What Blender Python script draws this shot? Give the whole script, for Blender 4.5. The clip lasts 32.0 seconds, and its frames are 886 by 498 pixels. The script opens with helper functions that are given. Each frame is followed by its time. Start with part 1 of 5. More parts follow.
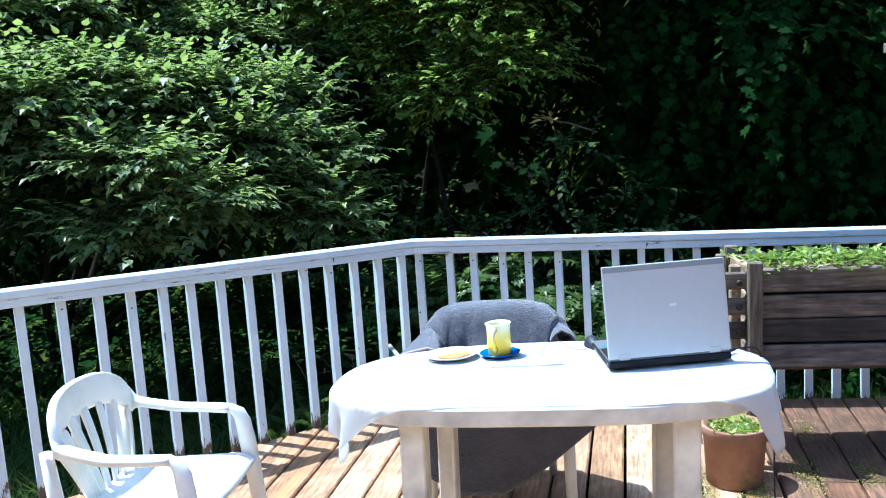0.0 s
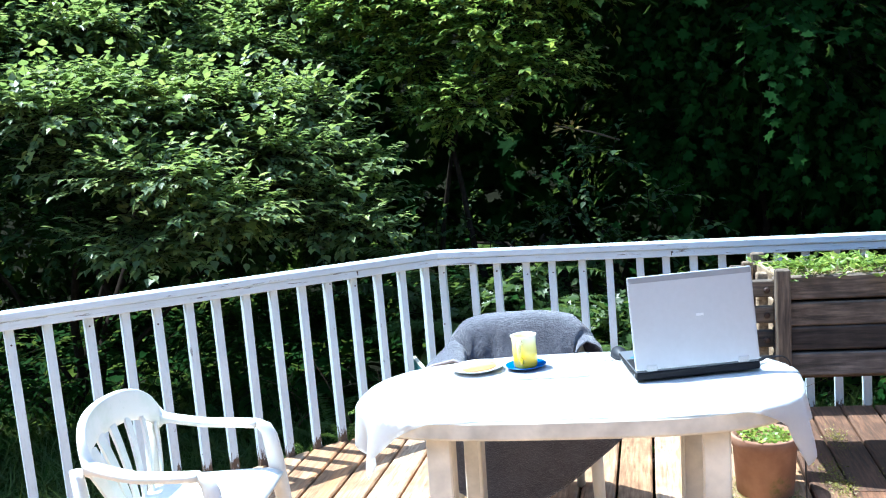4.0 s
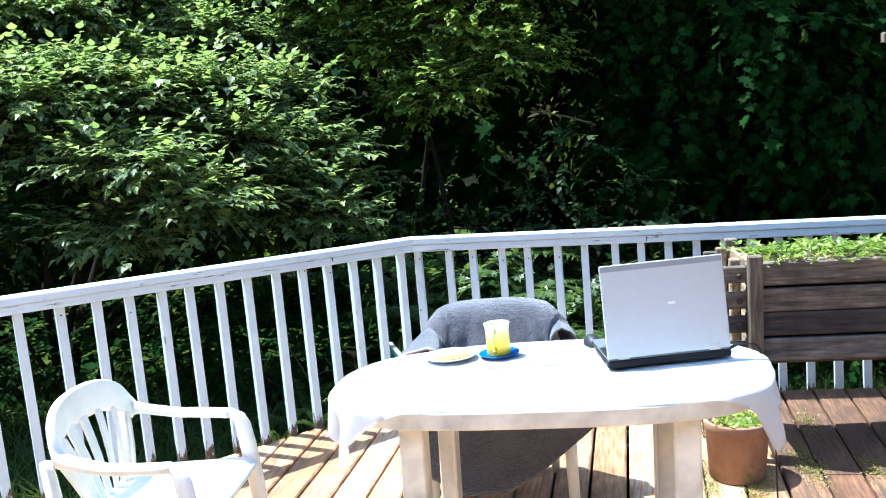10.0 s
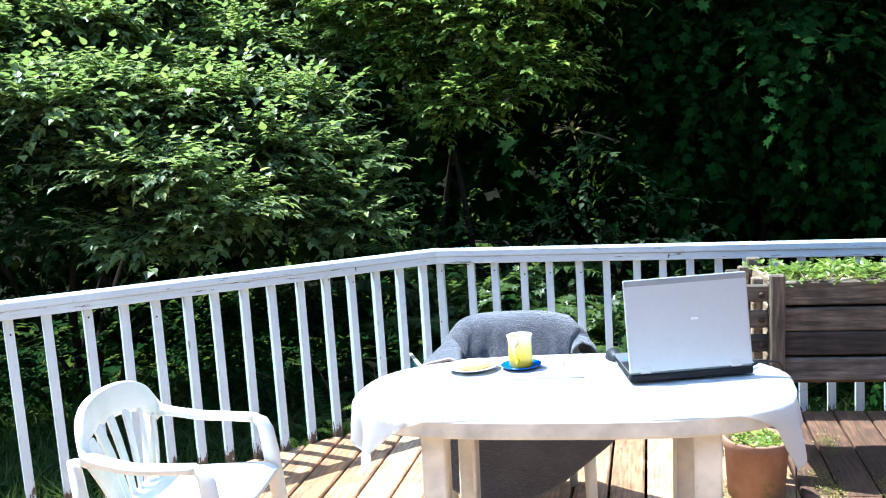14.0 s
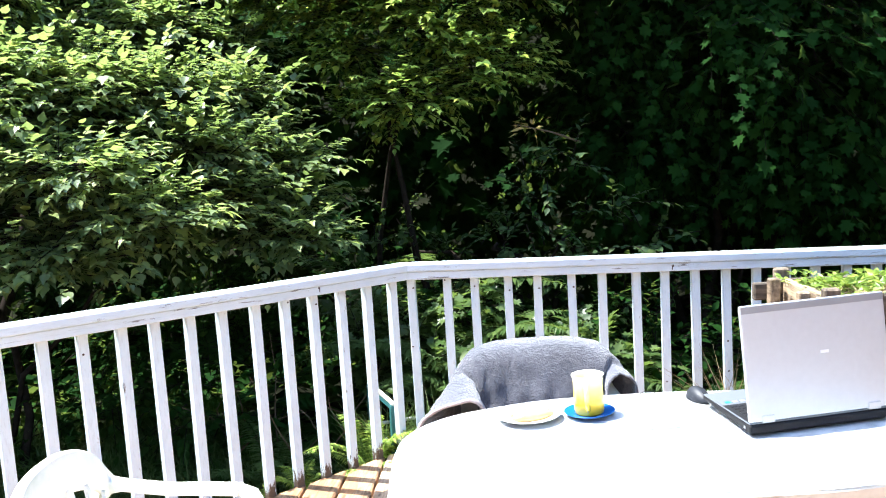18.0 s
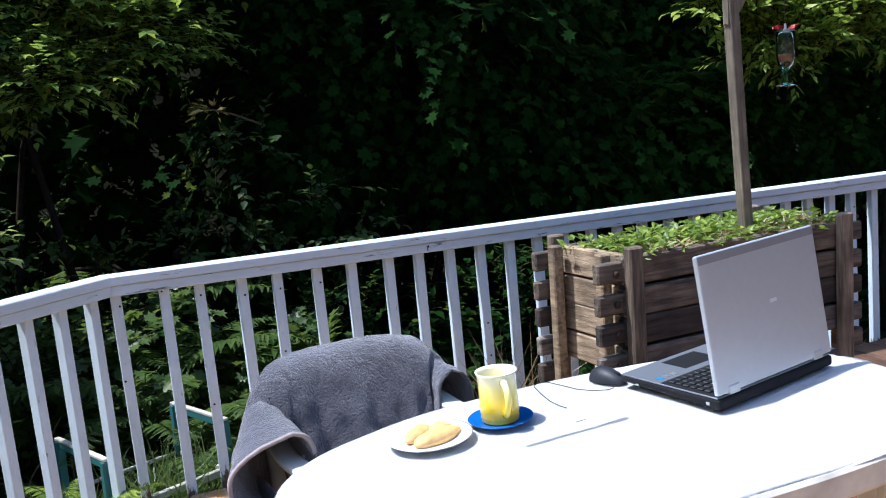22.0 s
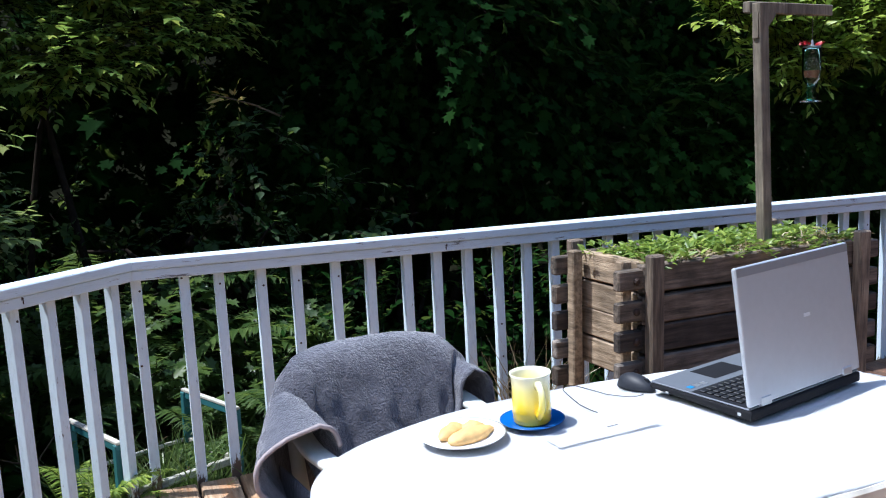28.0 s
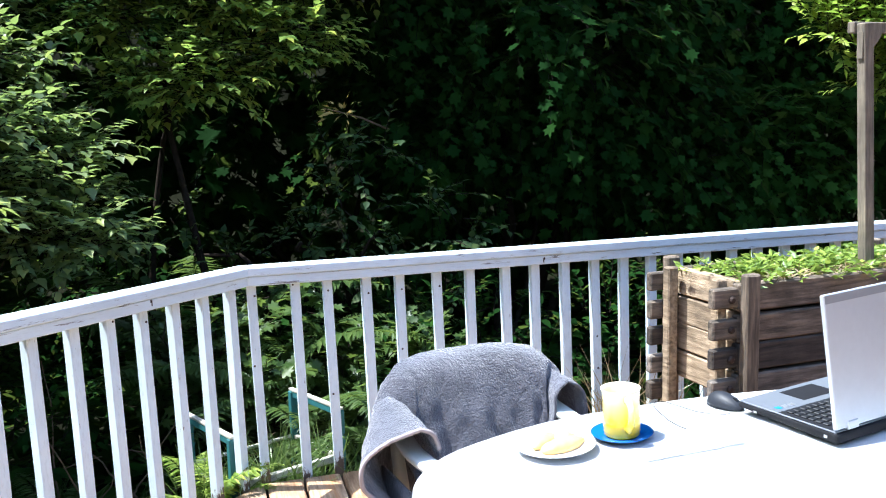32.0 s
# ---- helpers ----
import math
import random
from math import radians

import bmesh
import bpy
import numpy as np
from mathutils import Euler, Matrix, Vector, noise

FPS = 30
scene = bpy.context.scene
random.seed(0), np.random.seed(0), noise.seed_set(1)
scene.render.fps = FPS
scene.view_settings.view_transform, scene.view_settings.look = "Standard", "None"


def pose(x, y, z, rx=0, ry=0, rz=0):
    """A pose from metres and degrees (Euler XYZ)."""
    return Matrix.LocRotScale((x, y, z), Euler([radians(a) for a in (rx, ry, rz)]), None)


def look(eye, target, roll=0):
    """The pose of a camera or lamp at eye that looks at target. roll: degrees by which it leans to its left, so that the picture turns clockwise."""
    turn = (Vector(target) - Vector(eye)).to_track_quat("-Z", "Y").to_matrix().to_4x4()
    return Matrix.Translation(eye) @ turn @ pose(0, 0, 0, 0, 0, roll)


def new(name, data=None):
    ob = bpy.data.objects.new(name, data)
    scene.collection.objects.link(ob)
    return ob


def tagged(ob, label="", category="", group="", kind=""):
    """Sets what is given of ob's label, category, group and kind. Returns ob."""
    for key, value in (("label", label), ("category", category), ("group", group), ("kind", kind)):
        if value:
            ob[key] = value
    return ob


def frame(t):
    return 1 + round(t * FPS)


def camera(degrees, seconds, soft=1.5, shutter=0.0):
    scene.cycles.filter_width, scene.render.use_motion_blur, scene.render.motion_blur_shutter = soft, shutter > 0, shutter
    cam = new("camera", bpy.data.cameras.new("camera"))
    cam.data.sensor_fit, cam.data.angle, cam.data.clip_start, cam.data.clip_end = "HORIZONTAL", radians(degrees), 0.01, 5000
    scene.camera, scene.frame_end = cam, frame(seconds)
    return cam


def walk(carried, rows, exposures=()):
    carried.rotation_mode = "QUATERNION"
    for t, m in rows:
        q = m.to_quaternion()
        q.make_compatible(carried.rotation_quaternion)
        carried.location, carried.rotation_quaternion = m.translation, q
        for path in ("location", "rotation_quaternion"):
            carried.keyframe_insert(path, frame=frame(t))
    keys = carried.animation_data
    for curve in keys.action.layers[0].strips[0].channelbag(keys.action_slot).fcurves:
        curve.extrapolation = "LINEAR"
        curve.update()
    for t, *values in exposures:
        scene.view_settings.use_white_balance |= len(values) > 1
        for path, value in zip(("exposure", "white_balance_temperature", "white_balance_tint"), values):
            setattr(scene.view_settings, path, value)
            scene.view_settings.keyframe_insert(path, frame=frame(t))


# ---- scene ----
cam = camera(51.7, 32.0, soft=1.1)
PATH = [
    (0, (1.141, -4.747, 1.556), (0.743, -2.808, 1.269), -2.6),
    (0.5, (1.142, -4.710, 1.562), (0.741, -2.769, 1.290), -1.5),
    (1, (1.151, -4.706, 1.559), (0.715, -2.774, 1.282), -2.6),
    (1.5, (1.144, -4.705, 1.554), (0.688, -2.778, 1.272), -1.8),
    (2, (1.131, -4.734, 1.567), (0.679, -2.807, 1.280), -2.5),
    (2.5, (1.143, -4.717, 1.561), (0.675, -2.792, 1.287), -3.3),
    (3, (1.137, -4.741, 1.562), (0.689, -2.812, 1.287), -3.4),
    (3.5, (1.137, -4.746, 1.564), (0.691, -2.815, 1.296), -3.7),
    (5.5, (1.128, -4.726, 1.576), (0.681, -2.795, 1.314), -3.6),
    (6, (1.094, -4.722, 1.567), (0.639, -2.793, 1.302), -3.4),
    (6.5, (1.098, -4.718, 1.568), (0.644, -2.788, 1.305), -3.8),
    (7, (1.119, -4.719, 1.583), (0.660, -2.791, 1.316), -4.4),
    (7.5, (1.136, -4.714, 1.581), (0.680, -2.786, 1.305), -4.2),
    (8, (1.148, -4.714, 1.579), (0.704, -2.784, 1.300), -3.8),
    (8.5, (1.151, -4.718, 1.572), (0.726, -2.785, 1.288), -3.5),
    (9, (1.146, -4.736, 1.584), (0.719, -2.803, 1.300), -3.4),
    (9.5, (1.156, -4.728, 1.577), (0.750, -2.791, 1.284), -3.1),
    (10, (1.157, -4.726, 1.584), (0.753, -2.791, 1.279), -3.7),
    (10.5, (1.157, -4.731, 1.578), (0.736, -2.797, 1.287), -3.5),
    (11, (1.149, -4.737, 1.576), (0.728, -2.803, 1.286), -3.9),
    (11.5, (1.139, -4.743, 1.580), (0.715, -2.810, 1.288), -3.9),
    (12, (1.139, -4.742, 1.575), (0.714, -2.810, 1.281), -3.2),
    (12.5, (1.133, -4.745, 1.577), (0.707, -2.813, 1.285), -3.0),
    (13, (1.135, -4.756, 1.577), (0.700, -2.825, 1.292), -3.1),
    (13.5, (1.144, -4.761, 1.580), (0.701, -2.831, 1.301), -3.1),
    (15.5, (1.101, -4.785, 1.545), (0.687, -2.845, 1.289), -0.1),
    (16, (1.063, -4.710, 1.520), (0.642, -2.772, 1.263), -0.4),
    (16.5, (0.963, -4.569, 1.546), (0.564, -2.623, 1.310), -2.1),
    (17, (0.868, -4.408, 1.572), (0.477, -2.459, 1.347), -3.5),
    (17.5, (0.772, -4.312, 1.550), (0.456, -2.357, 1.272), -2.1),
    (18, (0.560, -4.208, 1.546), (0.385, -2.235, 1.276), -2.3),
    (18.5, (0.384, -4.130, 1.533), (0.307, -2.151, 1.254), -2.2),
    (19, (0.331, -4.028, 1.512), (0.275, -2.048, 1.232), -2.6),
    (19.5, (0.328, -3.874, 1.497), (0.349, -1.894, 1.218), -1.6),
    (20, (0.330, -3.765, 1.473), (0.412, -1.788, 1.182), -1.6),
    (20.5, (0.297, -3.646, 1.437), (0.490, -1.676, 1.147), -1.6),
    (21, (0.175, -3.575, 1.416), (0.593, -1.639, 1.143), -1.7),
    (21.5, (0.089, -3.531, 1.413), (0.615, -1.623, 1.127), -3.7),
    (22, (0.017, -3.492, 1.402), (0.704, -1.637, 1.106), -4.3),
    (22.5, (-0.047, -3.470, 1.393), (0.663, -1.627, 1.079), -3.5),
    (23, (-0.057, -3.448, 1.382), (0.667, -1.607, 1.089), -1.9),
    (23.5, (-0.060, -3.455, 1.383), (0.669, -1.618, 1.076), -2.0),
    (24, (-0.058, -3.450, 1.383), (0.649, -1.606, 1.069), -1.4),
    (24.5, (-0.081, -3.455, 1.387), (0.599, -1.603, 1.060), -2.1),
    (25, (-0.103, -3.466, 1.395), (0.551, -1.605, 1.059), -1.9),
    (25.5, (-0.091, -3.466, 1.400), (0.563, -1.603, 1.083), -1.9),
    (26, (-0.078, -3.456, 1.389), (0.625, -1.607, 1.091), -1.5),
    (26.5, (-0.085, -3.467, 1.404), (0.616, -1.616, 1.120), -1.1),
    (28.5, (-0.069, -3.483, 1.416), (0.623, -1.632, 1.112), -1.8),
    (29, (-0.088, -3.507, 1.425), (0.593, -1.651, 1.123), -1.4),
    (29.5, (-0.102, -3.552, 1.438), (0.551, -1.687, 1.129), -1.8),
    (30, (-0.125, -3.570, 1.453), (0.438, -1.678, 1.132), -2.3),
    (30.5, (-0.152, -3.539, 1.456), (0.319, -1.625, 1.121), -2.3),
    (31, (-0.229, -3.607, 1.495), (0.154, -1.668, 1.187), -0.7),
    (31.5, (-0.162, -3.554, 1.469), (0.248, -1.620, 1.164), -0.5),
    (32, (-0.112, -3.594, 1.463), (0.378, -1.676, 1.178), -1.4),
]
walk(cam, [(t, look(eye, target, roll)) for t, eye, target, roll in PATH],
     exposures=[(0, 1.4, 5080, 0), (3, 1.58, 5260, 0), (6, 1.98, 5480, -1), (9, 1.92, 5500, 0), (13, 1.8, 5430, 0), (16, 2.06, 5550, 1), (17, 2.46, 5980, 4), (18, 2.26, 6130, 6), (19, 1.78, 6030, 7), (20, 1.27, 5980, 9), (21, 1.0, 5880, 9), (22, 0.78, 5680, 11), (26, 0.62, 5580, 12), (29, 0.88, 5680, 9), (30, 1.02, 5730, 9), (31, 1.34, 5780, 6), (32, 1.78, 5780, 6)])

# ---- light ----
SUN_AZ, SUN_EL = 75.0, 64.0   # degrees: where the sun stands, turned left from +y; height
world = bpy.data.worlds.new("sky")
scene.world = world
world.use_nodes = True
wn = world.node_tree.nodes
wn.clear()
sky = wn.new("ShaderNodeTexSky")
sky.sky_type = "NISHITA"
sky.sun_disc = False
sky.sun_elevation = radians(SUN_EL)
sky.sun_rotation = radians(-SUN_AZ)
bg = wn.new("ShaderNodeBackground")
bg.inputs["Strength"].default_value = 0.15
wo = wn.new("ShaderNodeOutputWorld")
world.node_tree.links.new(sky.outputs[0], bg.inputs["Color"])
world.node_tree.links.new(bg.outputs[0], wo.inputs["Surface"])
sun_data = bpy.data.lights.new("sun", "SUN")
sun_data.energy = 4.3
sun_data.angle = radians(0.53)
sun_data.color = (1.0, 0.965, 0.91)
sun = new("sun", sun_data)
sun_way = Vector((-math.sin(radians(SUN_AZ)) * math.cos(radians(SUN_EL)), math.cos(radians(SUN_AZ)) * math.cos(radians(SUN_EL)), math.sin(radians(SUN_EL))))
sun.matrix_world = look(sun_way * 30, (0, 0, 0))


# ---- materials ----
class Mat:
    """A node material with short ways to add nodes."""

    def __init__(self, name):
        self.m = bpy.data.materials.new(name)
        self.m.use_nodes = True
        self.t = self.m.node_tree
        self.p = self.t.nodes["Principled BSDF"]
        self.out = self.t.nodes["Material Output"]

    def node(self, kind, **inputs):
        n = self.t.nodes.new(kind)
        for k, v in inputs.items():
            self.put(n, k.replace("_", " "), v)
        return n

    def put(self, n, key, v):
        s = n.inputs[key]
        if hasattr(v, "is_output"):
            self.t.links.new(v, s)
        else:
            s.default_value = v

    def set(self, **inputs):
        for k, v in inputs.items():
            self.put(self.p, k.replace("_", " "), v)
        return self

    def coord(self, scale=(1, 1, 1), kind="Object"):
        c = self.t.nodes.new("ShaderNodeTexCoord")
        mp = self.node("ShaderNodeMapping", Vector=c.outputs[kind], Scale=scale)
        return mp.outputs[0]

    def noise(self, scale, vec=None, detail=4.0, rough=0.55):
        n = self.node("ShaderNodeTexNoise", Scale=scale, Detail=detail, Roughness=rough)
        if vec is not None:
            self.put(n, "Vector", vec)
        return n.outputs["Fac"]

    def ramp(self, fac, *stops):
        r = self.t.nodes.new("ShaderNodeValToRGB")
        e = r.color_ramp.elements
        while len(e) < len(stops):
            e.new(0.5)
        for el, (pos, col) in zip(e, stops):
            el.position = pos
            el.color = (*col, 1) if len(col) == 3 else col
        self.put(r, "Fac", fac)
        return r.outputs[0]

    def mix(self, fac, a, b, mode="MIX"):
        n = self.t.nodes.new("ShaderNodeMix")
        n.data_type = "RGBA"
        n.blend_type = mode
        self.put(n, 0, fac)
        for i, v in ((6, a), (7, b)):
            self.put(n, i, (*v, 1) if isinstance(v, tuple) and len(v) == 3 else v)
        return n.outputs[2]

    def rand(self):
        return self.t.nodes.new("ShaderNodeObjectInfo").outputs["Random"]

    def island(self):
        return self.t.nodes.new("ShaderNodeNewGeometry").outputs["Random Per Island"]

    def bump(self, height, strength=0.3, dist=0.01):
        b = self.node("ShaderNodeBump", Height=height, Strength=strength, Distance=dist)
        self.put(self.p, "Normal", b.outputs[0])
        return self


def plain(name, col, rough=0.5, metal=0.0, vary=0.12, scale=30.0, bump=0.05, spec=0.5):
    m = Mat(name)
    n = m.noise(scale, m.coord())
    lo = tuple(c * (1 - vary) for c in col)
    hi = tuple(min(1, c * (1 + vary)) for c in col)
    m.set(Base_Color=m.ramp(n, (0.3, lo), (0.7, hi)), Roughness=rough, Metallic=metal)
    m.put(m.p, "Specular IOR Level", spec)
    if bump:
        m.bump(m.noise(scale * 4, m.coord()), bump, 0.004)
    return m.m


def wood_mat(name, dark, light, grain=(14, 14, 1.2), rough=0.8, stain=None, spread=0.35, bump=0.5, warm=(1, 1, 1), knots=False):
    """Weathered timber, its grain along local z unless grain says otherwise."""
    m = Mat(name)
    vec = m.coord(grain)
    r = m.rand()
    shift = m.node("ShaderNodeVectorMath")
    shift.operation = "ADD"
    m.put(shift, 0, vec)
    comb = m.node("ShaderNodeCombineXYZ")
    mul = m.node("ShaderNodeMath")
    mul.operation = "MULTIPLY"
    m.put(mul, 0, r)
    m.put(mul, 1, 40.0)
    for i in range(3):
        m.put(comb, i, mul.outputs[0])
    m.put(shift, 1, comb.outputs[0])
    g = m.noise(6.0, shift.outputs[0], 8, 0.65)
    col = m.ramp(g, (0.32, dark), (0.5, tuple((a + b) / 2 for a, b in zip(dark, light))), (0.68, light))
    big = m.noise(2.2, m.coord((3, 3, 3)), 3)
    col = m.mix(m.ramp(big, (0.35, (0, 0, 0)), (0.65, (0.6, 0.6, 0.6))), col, tuple(c * 0.6 for c in dark))
    tone = m.ramp(r, (0.0, tuple((1 - spread) * w for w in warm)), (0.5, tuple((1 - 0.3 * spread) * (0.5 + 0.5 * w) for w in warm)), (1.0, (1 + spread * 0.3,) * 3))
    col = m.mix(1.0, col, tone, "MULTIPLY")
    if stain:
        s = m.noise(0.9, shift.outputs[0], 5, 0.7)
        col = m.mix(m.ramp(s, (0.54, (0, 0, 0)), (0.66, (0.8, 0.8, 0.8))), col, stain)
    if knots:
        v = m.node("ShaderNodeTexVoronoi", Vector=m.coord((7, 2.2, 7)), Scale=1.6)
        col = m.mix(m.ramp(v.outputs["Distance"], (0.07, (0.85,) * 3), (0.13, (0,) * 3)), col, (0.1, 0.05, 0.025))
    m.set(Base_Color=col, Roughness=rough)
    m.bump(g, bump, 0.006)
    return m.m


def paint_mat(name, col, under, wear=0.62, foot=False, along=(4, 4, 1)):
    """Old paint, flaked off down to the timber in places; foot: worn bare towards the lower end."""
    m = Mat(name)
    vec = m.coord(along)
    add = m.node("ShaderNodeVectorMath")
    add.operation = "ADD"
    m.put(add, 0, vec)
    mul = m.node("ShaderNodeMath")
    mul.operation = "MULTIPLY"
    m.put(mul, 0, m.rand())
    m.put(mul, 1, 30.0)
    comb = m.node("ShaderNodeCombineXYZ")
    for i in range(3):
        m.put(comb, i, mul.outputs[0])
    m.put(add, 1, comb.outputs[0])
    chips = m.noise(9.0, add.outputs[0], 10, 0.72)
    if foot:
        c = m.t.nodes.new("ShaderNodeTexCoord")
        sep = m.node("ShaderNodeSeparateXYZ", Vector=c.outputs["Object"])
        low = m.ramp(sep.outputs["Z"], (0.0, (0.3,) * 3), (0.13, (0.0,) * 3))
        plus = m.node("ShaderNodeMath")
        m.put(plus, 0, chips)
        m.put(plus, 1, low)
        chips = plus.outputs[0]
    soft = m.noise(3.0, m.coord((1, 1, 1)), 4)
    c = m.mix(m.ramp(soft, (0.3, (0, 0, 0)), (0.75, (0.5, 0.5, 0.5))), col, tuple(x * 0.66 for x in col))
    grit = m.noise(30.0, add.outputs[0], 6, 0.7)
    c = m.mix(m.ramp(grit, (0.52, (0, 0, 0)), (0.74, (0.4, 0.4, 0.4))), c, tuple(x * 0.5 for x in col))
    c = m.mix(m.ramp(chips, (wear, (0, 0, 0)), (wear + 0.05, (1, 1, 1))), c, under)
    m.set(Base_Color=c, Roughness=0.55)
    m.bump(chips, 0.25, 0.004)
    return m.m


def leaf_mat(name, lo, mid, hi, trans=0.35, rough=0.42, spec=0.4):
    m = Mat(name)
    col = m.ramp(m.island(), (0.0, lo), (0.55, mid), (1.0, hi))
    patch = m.noise(1.4, m.coord(), 3)
    col = m.mix(m.ramp(patch, (0.35, (0.0,) * 3), (0.7, (0.55,) * 3)), col, lo)
    m.set(Base_Color=col, Roughness=rough)
    m.put(m.p, "Specular IOR Level", spec)
    tr = m.node("ShaderNodeBsdfTranslucent")
    warm = m.mix(0.5, col, (0.3, 0.42, 0.08), "MIX")
    m.put(tr, "Color", warm)
    mx = m.node("ShaderNodeMixShader")
    m.put(mx, 0, trans)
    m.t.links.new(m.p.outputs[0], mx.inputs[1])
    m.t.links.new(tr.outputs[0], mx.inputs[2])
    m.t.links.new(mx.outputs[0], m.out.inputs["Surface"])
    return m.m


M_RAIL = paint_mat("white_rail_paint", (0.7, 0.81, 0.895), (0.16, 0.16, 0.17), 0.6, False, (0.7, 7, 7))
M_BALUSTER = paint_mat("white_baluster_paint", (0.715, 0.825, 0.895), (0.1, 0.07, 0.05), 0.645, True)
M_DECK = wood_mat("weathered_deck_timber", (0.26, 0.155, 0.085), (0.74, 0.56, 0.385), (14, 1.1, 14), 0.75, (0.48, 0.215, 0.08), 0.32, 0.7, (1.0, 0.76, 0.55), True)
# Mossy red-brown boards by the planter, with its shade put into their colour.
M_DECK_SHADE_FAR = wood_mat("shaded_mossy_deck_timber", (0.1, 0.05, 0.028), (0.36, 0.2, 0.115), (14, 1.1, 14), 0.75, (0.055, 0.036, 0.02), 0.3, 0.7, (1.0, 0.82, 0.68), True)
# The row nearest the planter carries more of that shade.
M_DECK_SHADE_NEAR = wood_mat("shaded_red_brown_deck_timber", (0.06, 0.03, 0.018), (0.23, 0.125, 0.072), (14, 1.1, 14), 0.7, (0.045, 0.03, 0.018), 0.3, 0.7, (1.0, 0.82, 0.68), True)
M_JOIST = wood_mat("dark_joist_timber", (0.05, 0.035, 0.025), (0.14, 0.1, 0.07), (1.2, 14, 14))
M_PLANTER = wood_mat("brown_planter_timber", (0.03, 0.024, 0.018), (0.3, 0.23, 0.17), (0.8, 9, 9), 0.85, (0.012, 0.011, 0.01), 0.5, 0.8)
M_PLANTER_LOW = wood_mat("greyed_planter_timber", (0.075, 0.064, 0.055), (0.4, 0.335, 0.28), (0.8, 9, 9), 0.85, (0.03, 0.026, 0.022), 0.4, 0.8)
# A darker copy of the timber for the second board from below.
M_PLANTER_DARK = wood_mat("black_planter_timber", (0.011, 0.01, 0.009), (0.13, 0.1, 0.08), (0.8, 9, 9), 0.8, (0.008, 0.008, 0.009), 0.6, 0.8)
# Grain along y; the sun on the planter's ends is put into this paler colour.
M_PLANTER_SUNLIT = wood_mat("sunlit_planter_timber", (0.16, 0.11, 0.065), (0.62, 0.47, 0.31), (9, 0.8, 9), 0.8, (0.045, 0.033, 0.024), 0.35, 0.9)
M_POST = wood_mat("planter_post_timber", (0.1, 0.075, 0.055), (0.42, 0.32, 0.225), (14, 14, 1.2), 0.8, (0.05, 0.035, 0.025), 0.3, 0.8)
M_FEED = wood_mat("grey_post_timber", (0.12, 0.1, 0.075), (0.38, 0.31, 0.22), (14, 14, 1.2), 0.85, (0.07, 0.05, 0.035), 0.1, 0.7)
M_BOLT = plain("rusted_bolt_steel", (0.06, 0.04, 0.032), 0.6, 0.6)
M_SOIL = plain("potting_soil", (0.055, 0.035, 0.024), 0.95, 0, 0.5, 60, 0.8)
# Soil colour lowered to carry the shade under the trees.
M_GROUND = plain("shaded_forest_soil", (0.011, 0.012, 0.007), 0.95, 0, 0.6, 3, 0.6, 0.02)
M_LEAF_BUSH = leaf_mat("bush_leaf", (0.095, 0.14, 0.06), (0.2, 0.265, 0.11), (0.5, 0.54, 0.16), 0.5, 0.42, 0.45)
M_LEAF_HALF = leaf_mat("half_shade_leaf", (0.1, 0.175, 0.035), (0.25, 0.35, 0.06), (0.54, 0.58, 0.1), 0.52, 0.5, 0.25)
# Deep shade of the wood is put into the tree leaves, less in the second.
M_LEAF_TREE = leaf_mat("shaded_tree_leaf", (0.005, 0.021, 0.004), (0.009, 0.035, 0.006), (0.021, 0.06, 0.009), 0.28, 0.8, 0.04)
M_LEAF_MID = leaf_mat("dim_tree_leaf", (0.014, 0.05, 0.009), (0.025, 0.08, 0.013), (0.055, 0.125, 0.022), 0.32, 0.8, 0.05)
M_LEAF_YELLOW = leaf_mat("yellow_green_leaf", (0.24, 0.36, 0.04), (0.38, 0.5, 0.06), (0.56, 0.62, 0.12), 0.5)
# Darker leaf colour that stands for the shade on low branches.
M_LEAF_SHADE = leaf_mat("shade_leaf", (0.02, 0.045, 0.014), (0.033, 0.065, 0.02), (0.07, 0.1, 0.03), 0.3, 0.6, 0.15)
M_LEAF_FERN = leaf_mat("fern_leaf", (0.03, 0.06, 0.014), (0.055, 0.1, 0.023), (0.1, 0.15, 0.037))
M_LEAF_BERRY = leaf_mat("strawberry_leaf", (0.11, 0.18, 0.028), (0.24, 0.34, 0.05), (0.47, 0.52, 0.1), 0.35)
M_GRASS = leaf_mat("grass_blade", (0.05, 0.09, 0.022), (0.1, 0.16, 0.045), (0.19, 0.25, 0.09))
# The same grass with the shade it stands in put into the colour.
M_GRASS_SHADED = leaf_mat("shaded_grass_blade", (0.025, 0.05, 0.012), (0.045, 0.08, 0.02), (0.1, 0.14, 0.045), 0.3, 0.6, 0.2)
M_STRAW = leaf_mat("dry_stalk", (0.18, 0.13, 0.07), (0.32, 0.24, 0.13), (0.45, 0.36, 0.2), 0.1)
M_BARK = plain("grey_bark", (0.022, 0.017, 0.013), 0.9, 0, 0.4, 25, 0.6, 0.05)


# ---- building helpers ----
def mesh_of(name, bm):
    me = bpy.data.meshes.new(name)
    bm.to_mesh(me)
    bm.free()
    return me


def part(name, bm, material, parent=None, label="", smooth=False):
    """Links a bmesh, or ready mesh data, as one mesh object under its thing."""
    me = mesh_of(name, bm) if isinstance(bm, bmesh.types.BMesh) else bm
    if material and not me.materials:
        me.materials.append(material)
    if smooth:
        me.polygons.foreach_set("use_smooth", [True] * len(me.polygons))
    ob = new(name, me)
    if parent is not None:
        ob.parent = parent
    if label:
        ob["label"] = label
    return ob


